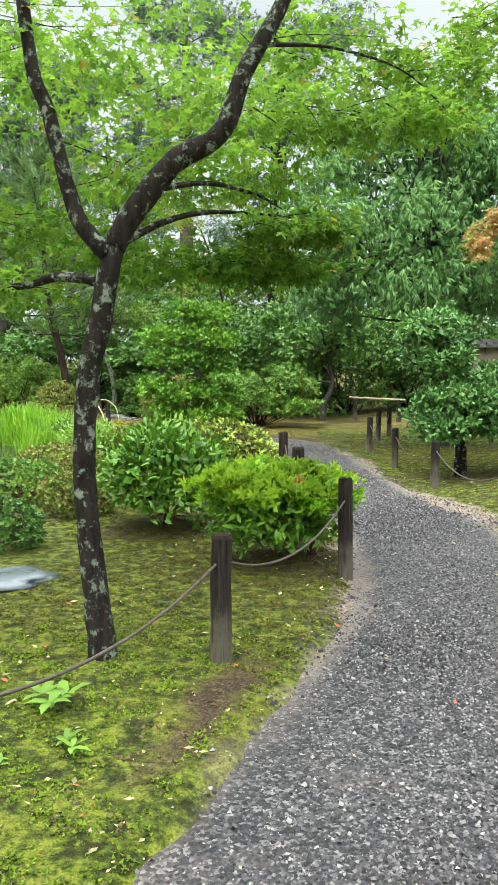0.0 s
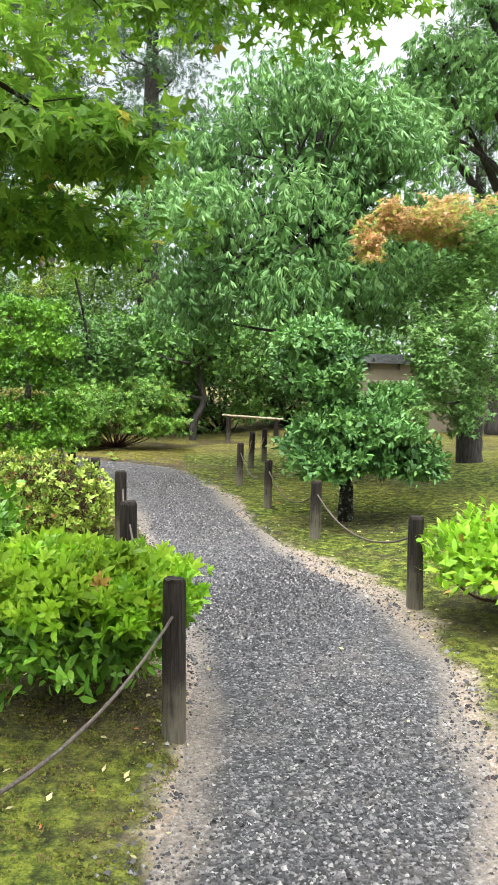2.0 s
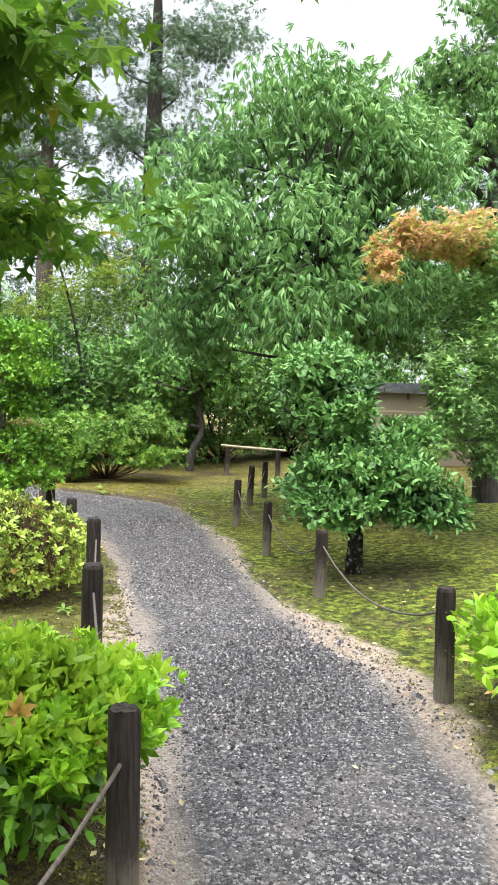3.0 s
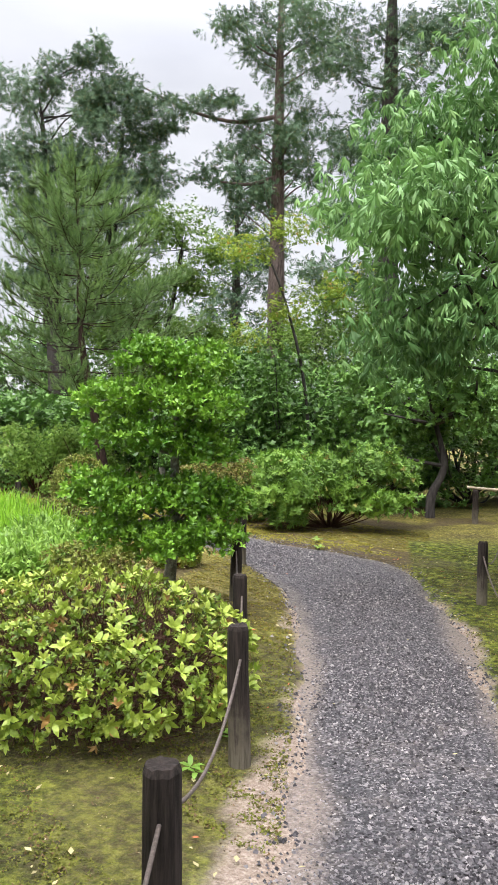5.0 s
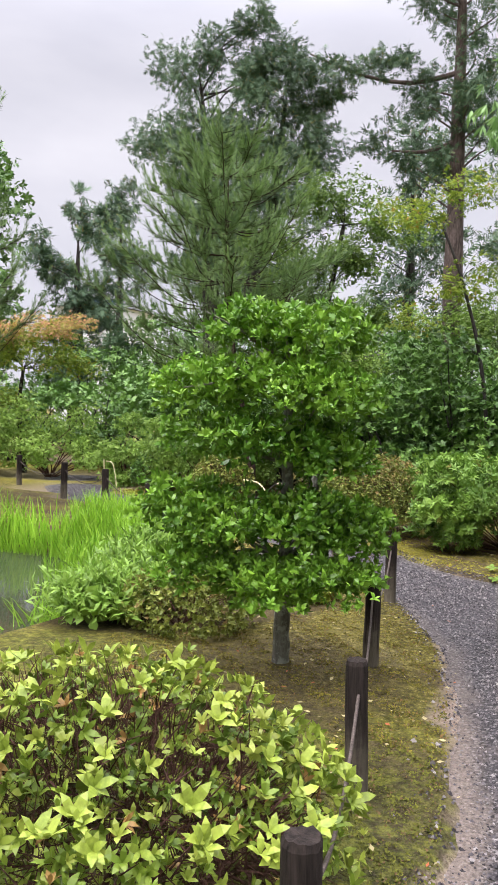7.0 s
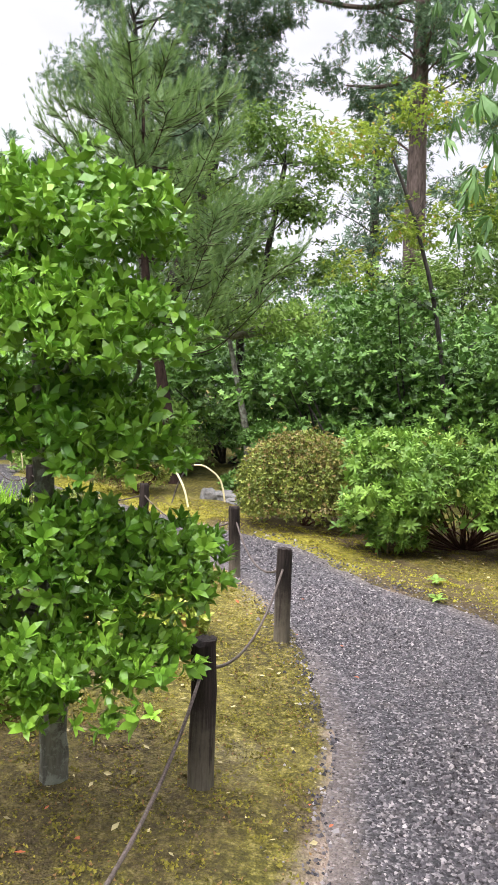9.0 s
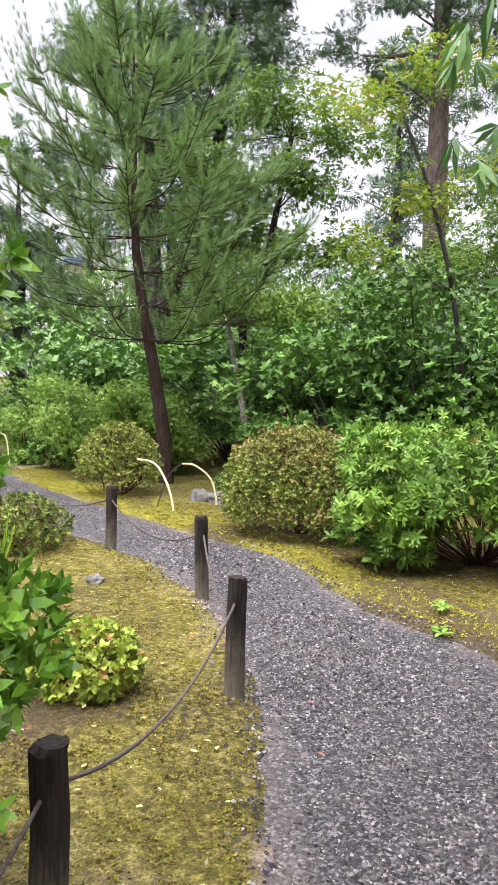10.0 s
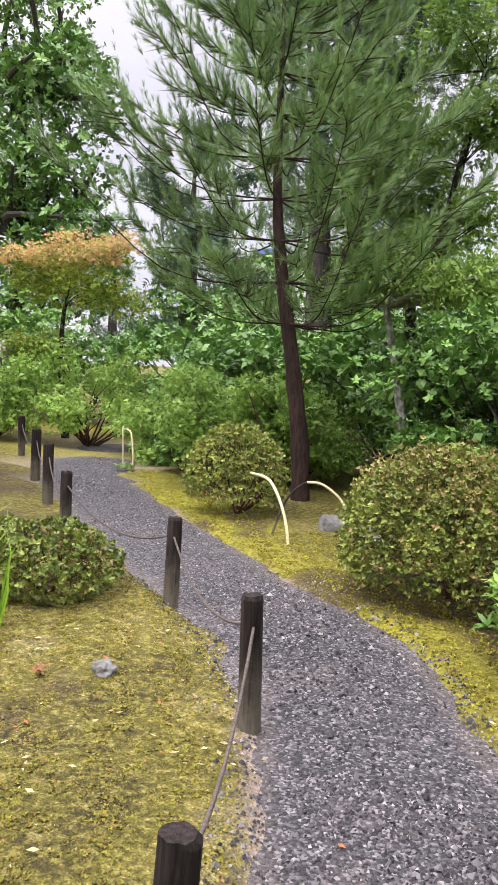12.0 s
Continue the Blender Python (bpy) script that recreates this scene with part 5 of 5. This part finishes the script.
# tall broad oak behind the drooping tree
plant("oak_tree", (8.0, 17.6), "tall dark broadleaf tree behind the garden", "tree", [(7.2, 17.2, 6.0, 1.9, 1.6, 1.2, 1.3), (9.0, 17.0, 6.6, 1.9, 1.6, 1.3, 1.3), (7.9, 17.3, 8.2, 2.1, 1.8, 1.3, 1.4), (10.0, 17.5, 8.6, 1.8, 1.6, 1.2, 1.1), (6.9, 17.5, 7.6, 1.3, 1.2, 1.0, 0.9), (8.6, 17.5, 10.0, 1.7, 1.5, 1.1, 1.0), (9.0, 17.0, 4.4, 1.9, 1.5, 0.9, 1.0), (6.6, 17.8, 3.8, 1.4, 1.2, 0.8, 0.8)],
      WILLOWOAK, HANG, 0.17, 620, 1, [(8.0, 17.6, 2.0), (8.0, 17.5, 4.5), (8.0, 17.5, 8.0)], DARKBARK, radius=0.28, low=-0.8, spread=0.13, split=6, tiers=LAYERED, stems=1, lift=0.8, flat=1.0)

plant("broadleaf_tree", (-19.0, 27.0), "tall dense evergreen tree at the edge of the garden", "tree", [(-19.0, 27.0, 4.2, 3.0, 2.6, 1.4, 1.2), (-17.8, 26.8, 6.6, 2.4, 2.2, 1.4, 1.1), (-20.5, 27.0, 6.8, 2.6, 2.2, 1.5, 1.1), (-19.1, 27.0, 9.0, 2.6, 2.3, 1.6, 1.1), (-18.8, 27.0, 11.4, 1.8, 1.7, 1.3, 0.7), (-16.6, 26.8, 4.6, 1.6, 1.6, 1.4, 0.8), (-17.0, 26.8, 8.6, 1.7, 1.6, 1.3, 0.8)],
      DARKLEAF, SPRAY, 0.2, 260, 2, [(-19.0, 27.0, 2.0), (-19.0, 27.0, 5.0), (-19.0, 27.0, 9.0)], DARKBARK, radius=0.3, low=-0.8, spread=0.14, split=4, stems=2)

# maples round the bend
spread_maple((-4.0, 22.3), [(-4.15, 22.2, 1.2), (-4.2, 22.0, 2.6), (-3.9, 22.0, 3.1), (-3.75, 22.2, 4.2), (-3.6, 22.4, 5.4)],
             [(-4.6, 22.2, 4.2, 0.8, 0.7, 0.3, 1.0), (-3.3, 22.3, 4.7, 0.8, 0.7, 0.3, 1.0), (-2.6, 22.4, 5.2, 0.7, 0.7, 0.25, 0.7), (-3.9, 22.5, 5.8, 0.8, 0.7, 0.35, 1.0), (-5.1, 22.4, 5.2, 0.7, 0.7, 0.3, 0.8), (-3.2, 22.2, 3.6, 0.8, 0.6, 0.25, 0.7)], FARMAPLE, "slender green maple with a twisting dark trunk", 0.08, 200, 7, BARK, 0.09)
spread_maple((-0.4, 20.2), [(-0.45, 20.1, 1.2), (-0.6, 19.9, 2.6), (-0.9, 19.7, 3.8), (-1.2, 19.6, 4.6)],
             [(-1.6, 19.5, 4.75, 0.65, 0.6, 0.2, 0.9), (-0.7, 19.6, 5.05, 0.7, 0.6, 0.22, 0.9), (-0.75, 19.5, 3.6, 0.55, 0.5, 0.2, 0.8), (0.1, 19.7, 4.2, 0.6, 0.6, 0.2, 0.7), (-1.7, 19.9, 3.2, 0.5, 0.5, 0.2, 0.5)], GOLDMAPLE, "yellow-green maple spreading level branches", 0.065, 85, 7, DARKBARK, 0.04)
plant("pale_trunk_tree", (-3.5, 20.6), "small tree with a pale lichen-covered forked trunk", "tree", [(-3.95, 20.8, 2.6, 0.7, 0.6, 0.35, 1.0), (-2.85, 20.6, 2.5, 0.6, 0.6, 0.35, 0.9)], FARMAPLE, BROAD, 0.07, 170, 6, [(-3.47, 20.6, 0.6), (-3.6, 20.6, 1.3), (-3.85, 20.65, 2.3)], PALEBARK, radius=0.075, low=-0.7, spread=0.15)
spread_maple((-6.5, 26.6), [(-6.4, 26.5, 1.5), (-6.5, 26.5, 3.0)], [(-7.2, 26.4, 3.9, 1.1, 0.9, 0.4, 1.0), (-5.8, 26.4, 4.2, 1.1, 0.9, 0.4, 1.0), (-6.4, 26.4, 5.0, 0.9, 0.8, 0.4, 0.8)], FARMAPLE, "light green maple among dark evergreens", 0.1, 170, 7, DARKBARK, 0.09)
spread_maple((0.2, 26.8), [(0.2, 26.8, 1.5), (0.1, 26.8, 3.2)], [(-1.2, 26.6, 3.9, 1.2, 0.9, 0.4, 1.0), (0.6, 26.6, 4.1, 1.2, 0.9, 0.4, 1.0), (2.2, 26.6, 3.8, 1.1, 0.9, 0.4, 0.9)], FARMAPLE, "light green maple among dark evergreens", 0.1, 170, 7, DARKBARK, 0.09)
spread_maple((-11.3, 22.4), [(-11.3, 22.35, 0.7), (-11.4, 22.3, 1.5), (-11.2, 22.2, 2.5)], [(-11.9, 22.2, 2.95, 0.8, 0.7, 0.28, 0.9), (-10.5, 22.2, 3.0, 0.9, 0.8, 0.3, 0.9), (-9.8, 22.1, 2.6, 0.6, 0.6, 0.25, 0.5), (-11.7, 22.0, 1.8, 0.6, 0.6, 0.25, 0.5)], GOLDMAPLE, "maple turning orange on top with a dark trunk", 0.065, 230, 7, BARK, 0.08, tips=[(-11.7, 22.1, 3.35, 0.9, 0.7, 0.2, 0.9), (-10.3, 22.1, 3.4, 0.95, 0.7, 0.2, 1.0)])
plant("pale_trunk_tree", (-12.0, 22.0), "short forked pale trunk with a few leaves", "tree", [(-12.1, 22.0, 1.7, 0.45, 0.4, 0.22, 0.5)], GOLDMAPLE, STAR, 0.06, 120, 6, [(-12.0, 22.0, 0.6), (-12.05, 22.0, 1.4)], PALEBARK, radius=0.09, low=-0.7, spread=0.2)
for x, y in ((2.2, 23.8), (4.6, 24.4), (-0.6, 24.6)):
    spread_maple((x, y), [(x, y, 1.5), (x - 0.2, y, 3.0)], [(x - 0.7, y - 0.2, 3.7, 0.9, 0.8, 0.45, 0.9), (x + 0.6, y - 0.2, 4.1, 0.9, 0.8, 0.45, 0.9), (x, y, 4.8, 0.8, 0.7, 0.4, 0.7), (x, y - 0.3, 3.0, 1.1, 0.8, 0.4, 0.8)], FARMAPLE, "young light green maple rising behind the evergreen bushes", 0.085, 150, 7, DARKBARK, 0.07)
for x, y, r, h, m_ in ((-6.2, 20.7, 0.85, 1.4, YOUNGMAPLE), (-5.4, 21.1, 0.8, 1.35, YOUNGMAPLE), (-8.1, 21.8, 0.8, 1.3, YOUNGMAPLE), (-10.4, 22.2, 1.2, 1.7, YOUNGMAPLE), (-11.8, 21.2, 1.0, 1.3, YOUNGMAPLE), (-2.9, 19.9, 0.5, 0.8, DARKLEAF), (-6.0, 19.0 + 3.6, 0.9, 1.5, SHRUB)):
    plant("garden_shrub", (x, y), "light green feathery shrub at the bend of the path", "shrub", [(x, y, h * 0.58, r, r * 0.9, h * 0.42, 1.0), (x + r * 0.4, y - r * 0.3, h * 0.35, r * 0.7, r * 0.6, h * 0.3, 0.5)], m_, STAR if m_ is not SHRUB else DIAMOND, 0.075, 230, 6, None, TWIG, radius=0.04, low=-0.6, spread=0.14, split=6, tiers=LAYERED, stems=2, droop=0.3, lift=0.6)
for x, y, r, h in ((-6.9, 24.2, 1.4, 2.4), (-9.0, 25.2, 1.6, 2.7), (-11.3, 26.0, 1.5, 2.5), (-13.8, 25.0, 1.6, 2.6), (-16.0, 24.0, 1.8, 2.8), (-5.2, 23.8, 1.2, 2.3), (-16.5, 20.5, 1.8, 2.6), (-15.5, 16.5, 1.8, 2.4), (-14.0, 29.5, 2.2, 4.3), (-10.5, 29.5, 2.2, 4.0), (-7.5, 28.8, 2.0, 3.8), (-4.5, 28.0, 2.0, 3.9), (-1.0, 28.0, 2.2, 3.7), (2.8, 28.0, 2.2, 3.9), (6.5, 27.0, 2.3, 4.2), (10.0, 24.5, 2.2, 4.0), (-15.5, 33.0, 2.6, 5.2), (-12.0, 32.5, 2.5, 5.2), (-8.8, 32.0, 2.5, 5.4), (-5.8, 31.5, 2.4, 5.6), (-2.6, 31.0, 2.4, 5.4), (0.8, 31.0, 2.5, 5.6), (4.2, 30.5, 2.5, 5.8)):
    plant("evergreen_bush", (x, y), "dark layered evergreen bush in the shade", "shrub", [(x, y, h * 0.75, r, r * 0.9, h * 0.25, 1.0), (x - 0.4, y - 0.4, h * 0.42, r * 1.1, r * 0.9, h * 0.25, 1.0)], DARKLEAF, SPRAY, 0.15, 165, 2, None, DARKBARK, radius=0.06, low=-0.6, rough=0.32, spread=0.13, split=6, tiers=LAYERED, stems=1, droop=0.1, lift=0.75, flat=0.6, inner=0.6, group="evergreen bushes")


# ---- pond and its banks ----
def disc(name, x, y, z, rx, ry, label):
    a = np.linspace(0, 2 * math.pi, 65)[:-1]
    v = np.vstack(([(x, y, z)], np.stack((x + np.cos(a) * rx, y + np.sin(a) * ry, np.full(64, z)), -1)))
    tagged(new(name, mesh_of(name, v, [(0, i + 1, (i + 1) % 64 + 1) for i in range(64)], WATER, True)), label, "water", kind="structure")


disc("water", -5.2, 12.2, -0.15, 2.75, 2.95, "still dark green pond water reflecting the sky")


def blades(name, centre, spread_xy, count, height, label, z=-0.2, lean=0.22):
    x = centre[0] + np.clip(rng.normal(0, 1, count), -1.5, 1.5) * spread_xy[0]
    y = centre[1] + np.clip(rng.normal(0, 1, count), -1.5, 1.5) * spread_xy[1]
    zz_ = np.maximum(ground_height(x, y), z)
    tv = np.array([(-0.018, 0, 0), (0.018, 0, 0), (-0.014, 0.5, 0.03), (0.014, 0.5, 0.03), (-0.008, 0.82, 0.0), (0.008, 0.82, 0.0), (0, 1.0, -0.12)], float)
    tt = np.array([(0, 1, 3), (0, 3, 2), (2, 3, 5), (2, 5, 4), (4, 5, 6)])
    up = unit(rng.normal(0, lean, (count, 3)) * (1, 1, 0.1) + (0, 0, 1))
    return tagged(new(name, mesh_of(name, *scatter((tv, tt), np.column_stack((x, y, zz_ - 0.03)), frames_of(up, rng.normal(0, 1, (count, 3))), height * rng.uniform(0.6, 1.15, count)), REED)), label, "reeds", kind="stuff")


blades("iris_bed", (-5.8, 14.75), (0.7, 0.12), 900, 0.58, "bed of bright green iris blades at the pond edge")
blades("iris_bed", (-4.2, 15.0), (0.3, 0.28), 1100, 0.6, "bed of bright green iris blades at the pond edge")
blades("iris_bed", (-3.5, 14.6), (0.22, 0.3), 450, 0.5, "bed of bright green iris blades at the pond edge")
blades("iris_bed", (-3.5, 13.7), (0.22, 0.3), 600, 0.52, "bed of bright green iris blades at the pond edge")
blades("iris_clump", (-3.25, 11.4), (0.05, 0.05), 12, 0.8, "single clump of iris blades standing in the pond", lean=0.15)
for x, y, r, h in ((-2.35, 11.9, 0.36, 0.36), (-2.55, 12.8, 0.40, 0.42), (-3.0, 13.9, 0.38, 0.38), (-2.25, 12.5, 0.3, 0.3)):
    plant("waterside_herbs", (x, y), "lush light green herbs on the pond bank", "herbs", [(x, y, on_ground(x, y) + h * 0.42, r, r, h * 0.55, 1.0)], HERB, SLIM, 0.10, 190, 5, None, TWIG, radius=0.01, low=-0.2, spread=0.22, droop=-0.4, fill=0.4, inner=0.3)
for x, y, n in ((-2.75, 12.3, 420), (-2.85, 13.2, 420), (-3.3, 14.2, 420)):
    blades("bank_grass", (x, y), (0.26, 0.26), n, 0.42, "arching light green grass on the pond bank", lean=0.5)


# ---- house beyond the trees ----
def box(x, y, z, a, b, c):
    v = [(x + i * a / 2, y + j * b / 2, z + k * c) for k in (0, 1) for j in (-1, 1) for i in (-1, 1)]
    return v, [(0, 2, 1), (1, 2, 3), (4, 5, 6), (5, 7, 6), (0, 1, 4), (1, 5, 4), (2, 6, 3), (3, 6, 7), (0, 4, 2), (2, 4, 6), (1, 3, 5), (3, 7, 5)]


def house():
    x, y = -33.0, 60.0
    base = thing("house", (x, y, 0.5), "distant white house with a grey and blue roof behind trees", "house")
    child("wall", box(x, y, 0.2, 4.8, 7.0, 9.0), WHITEWALL, base)
    v = [(x - 2.7, y - 3.9, 9.2), (x + 2.7, y - 3.9, 9.2), (x + 2.7, y + 3.9, 9.2), (x - 2.7, y + 3.9, 9.2), (x - 1.6, y, 10.6), (x + 1.2, y, 10.6)]
    child("roof", (v, [(0, 1, 5), (0, 5, 4), (2, 3, 4), (2, 4, 5), (0, 4, 3), (1, 2, 5), (0, 3, 2), (0, 2, 1)]), TILE, base)
    child("awning", box(x + 2.0, y - 4.2, 9.15, 1.6, 1.0, 0.35), BLUE, base, "blue sheet-metal awning")
    for dx in (-1.3, 1.0):
        child("window", box(x + dx, y - 3.52, 7.2, 1.3, 0.06, 1.2), GLASS, base)


house()


# ---- small things ----
def hoop(points, label, thick=0.011, mat=BAMBOO):
    pts = [np.array((x, y, on_ground(x, y) + z)) for x, y, z in points]
    v, t = tube(pts, [thick] * len(pts), 6, 0.03)
    tagged(new("bamboo_hoop", mesh_of("bamboo_hoop", v, t, mat, True)), label, "hoop", "bamboo hoops")


hoop([(-3.25, 18.02, -0.05), (-3.35, 18.06, 0.25), (-3.58, 18.16, 0.5), (-3.9, 18.3, 0.52)], "split bamboo strip bent into a low arch over moss", 0.014)
hoop([(-3.62, 18.26, -0.05), (-3.56, 18.35, 0.25), (-3.5, 18.45, 0.4), (-3.44, 18.55, 0.46)], "dark weathered half of a bent bamboo hoop", 0.012, POST)
hoop([(-3.44, 18.55, 0.46), (-3.3, 18.62, 0.45), (-3.12, 18.7, 0.28), (-3.05, 18.72, -0.05)], "split bamboo strip bent into a low arch over moss", 0.013)
hoop([(-7.85, 20.55, -0.05), (-7.87, 20.55, 0.35), (-7.88, 20.55, 0.62)], "upright pale bamboo strip", 0.015)
hoop([(-7.45, 20.35, -0.05), (-7.5, 20.38, 0.25), (-7.62, 20.45, 0.52), (-7.8, 20.5, 0.6)], "split bamboo strip bent beside the path", 0.012)


def rock(x, y, s, label, mat=STONE):
    bm = bmesh.new()
    bmesh.ops.create_icosphere(bm, subdivisions=3, radius=1)
    for v in bm.verts:
        k = 1 + 0.35 * noise.noise(v.co * 1.6 + Vector((x, y, 0))) + 0.12 * noise.noise(v.co * 4 + Vector((y, x, 1)))
        v.co = Vector((v.co.x * s[0], v.co.y * s[1], v.co.z * s[2])) * k
    me_ = bpy.data.meshes.new("rock")
    bm.to_mesh(me_)
    bm.free()
    me_.materials.append(mat)
    for face in me_.polygons:
        face.use_smooth = mat is not STONE
    ob = new("rock", me_)
    ob.location = (x, y, on_ground(x, y) + s[2] * 0.25)
    tagged(ob, label, "rock")


rock(-1.62, 4.95, (0.36, 0.24, 0.05), "large flat wet stone lying in the moss", WETSTONE)
rock(-3.15, 18.95, (0.22, 0.16, 0.1), "flat grey stone beside the bamboo hoops")
rock(-2.85, 18.75, (0.2, 0.14, 0.06), "flat grey stone beside the bamboo hoops")
rock(-3.35, 18.85, (0.12, 0.1, 0.12), "small upright grey stone on moss")
rock(-2.28, 15.0, (0.07, 0.05, 0.05), "small pale stone poking out of the moss")
rock(-7.3, 13.6, (0.5, 0.4, 0.35), "dark rock at the far side of the pond")


def sprout(x, y, size, n, label, mat=HERB, seed=1):
    z = on_ground(x, y)
    base = thing("seedling", (x, y, z), label, "plant", "seedlings")
    child("stem", tube([(x, y, z - 0.02), (x, y, z + size * 0.4)], [0.004, 0.003], 5), TWIG, base)
    for i in range(n):
        v, t = rosette(4 + i % 2, seed + i, 0.35, 0.2)
        a = i * 2.4
        off = np.array((math.cos(a) * size * 0.6 * (i > 0), math.sin(a) * size * 0.6 * (i > 0), size * (0.35 + 0.12 * (i % 3))))
        child("sprig", (v * size + np.array((x, y, z)) + off, t), mat, base)


sprout(-0.78, 3.05, 0.11, 4, "broad-leaved green seedling growing in moss")
sprout(-0.62, 2.72, 0.07, 3, "small green seedling growing in moss", seed=4)
sprout(-0.85, 2.6, 0.05, 2, "small green seedling growing in moss", seed=7)
sprout(0.2, 14.95, 0.085, 3, "bright green seedling at the edge of the path", seed=9)
sprout(0.13, 15.4, 0.08, 3, "bright green seedling at the edge of the path", seed=11)
sprout(0.22, 8.35, 0.07, 2, "green seedling at the foot of a post", seed=12)
sprout(0.3, 8.75, 0.06, 2, "green seedling at the foot of a post", seed=13)
sprout(-7.55, 20.3, 0.16, 5, "green herb at the foot of bamboo strips", seed=15)
sprout(-2.5, 14.8, 0.05, 3, "withered reddish plant in the moss", WITHERED, 17)

# fallen leaves on moss and path
x, y = rng.uniform(-3, 3.2, 2600), rng.uniform(1.5, 16.5, 2600)
d = path_distance(x, y)
ok = (d > 0.02) & (d < 1.6) | (rng.random(2600) < 0.03) & (d < 0)
x, y, d = x[ok], y[ok], d[ok]
z = np.where(d < 0.05, 0.022, ground_height(x, y, d) + 0.016)
ang = rng.uniform(0, 6.28, len(x))
v, t = scatter(long_leaf(0.26, 0.08, -0.12), np.column_stack((x, y, z)), frames_of(np.stack((np.cos(ang), np.sin(ang), rng.normal(0, 0.15, len(x))), -1), unit(rng.normal(0, 0.25, (len(x), 3)) + (0, 0, 1))), rng.uniform(0.015, 0.045, len(x)))
tagged(new("fallen_leaves", mesh_of("fallen_leaves", v, t, FALLEN)), "scattered dry fallen leaves on moss and path", "leaves", kind="stuff")

# sprigs of the azalea that can be told apart
SPRIGS = [mesh_of("sprig", *rosette(4 + i % 3, 30 + i, 0.75, 0.23), AZALEA) for i in range(6)]
d = sphere_dirs(280, -0.3)
for i in range(280):
    place = Vector((d[i, 0] * 0.86, d[i, 1] * 0.78, 0.27 + d[i, 2] * 0.45))
    aim = Vector(d[i]) * 0.8 + Vector((0, 0, 0.4)) + Vector(rng.normal(0, 0.4, 3))
    m = Matrix.Translation(place) @ aim.to_track_quat("Z", "Y").to_matrix().to_4x4() @ Matrix.Rotation(float(rng.uniform(0, 6.28)), 4, "Z") @ Matrix.Scale(float(rng.uniform(0.048, 0.075)), 4)
    part("sprig", SPRIGS[i % 6], AZ, "", m)
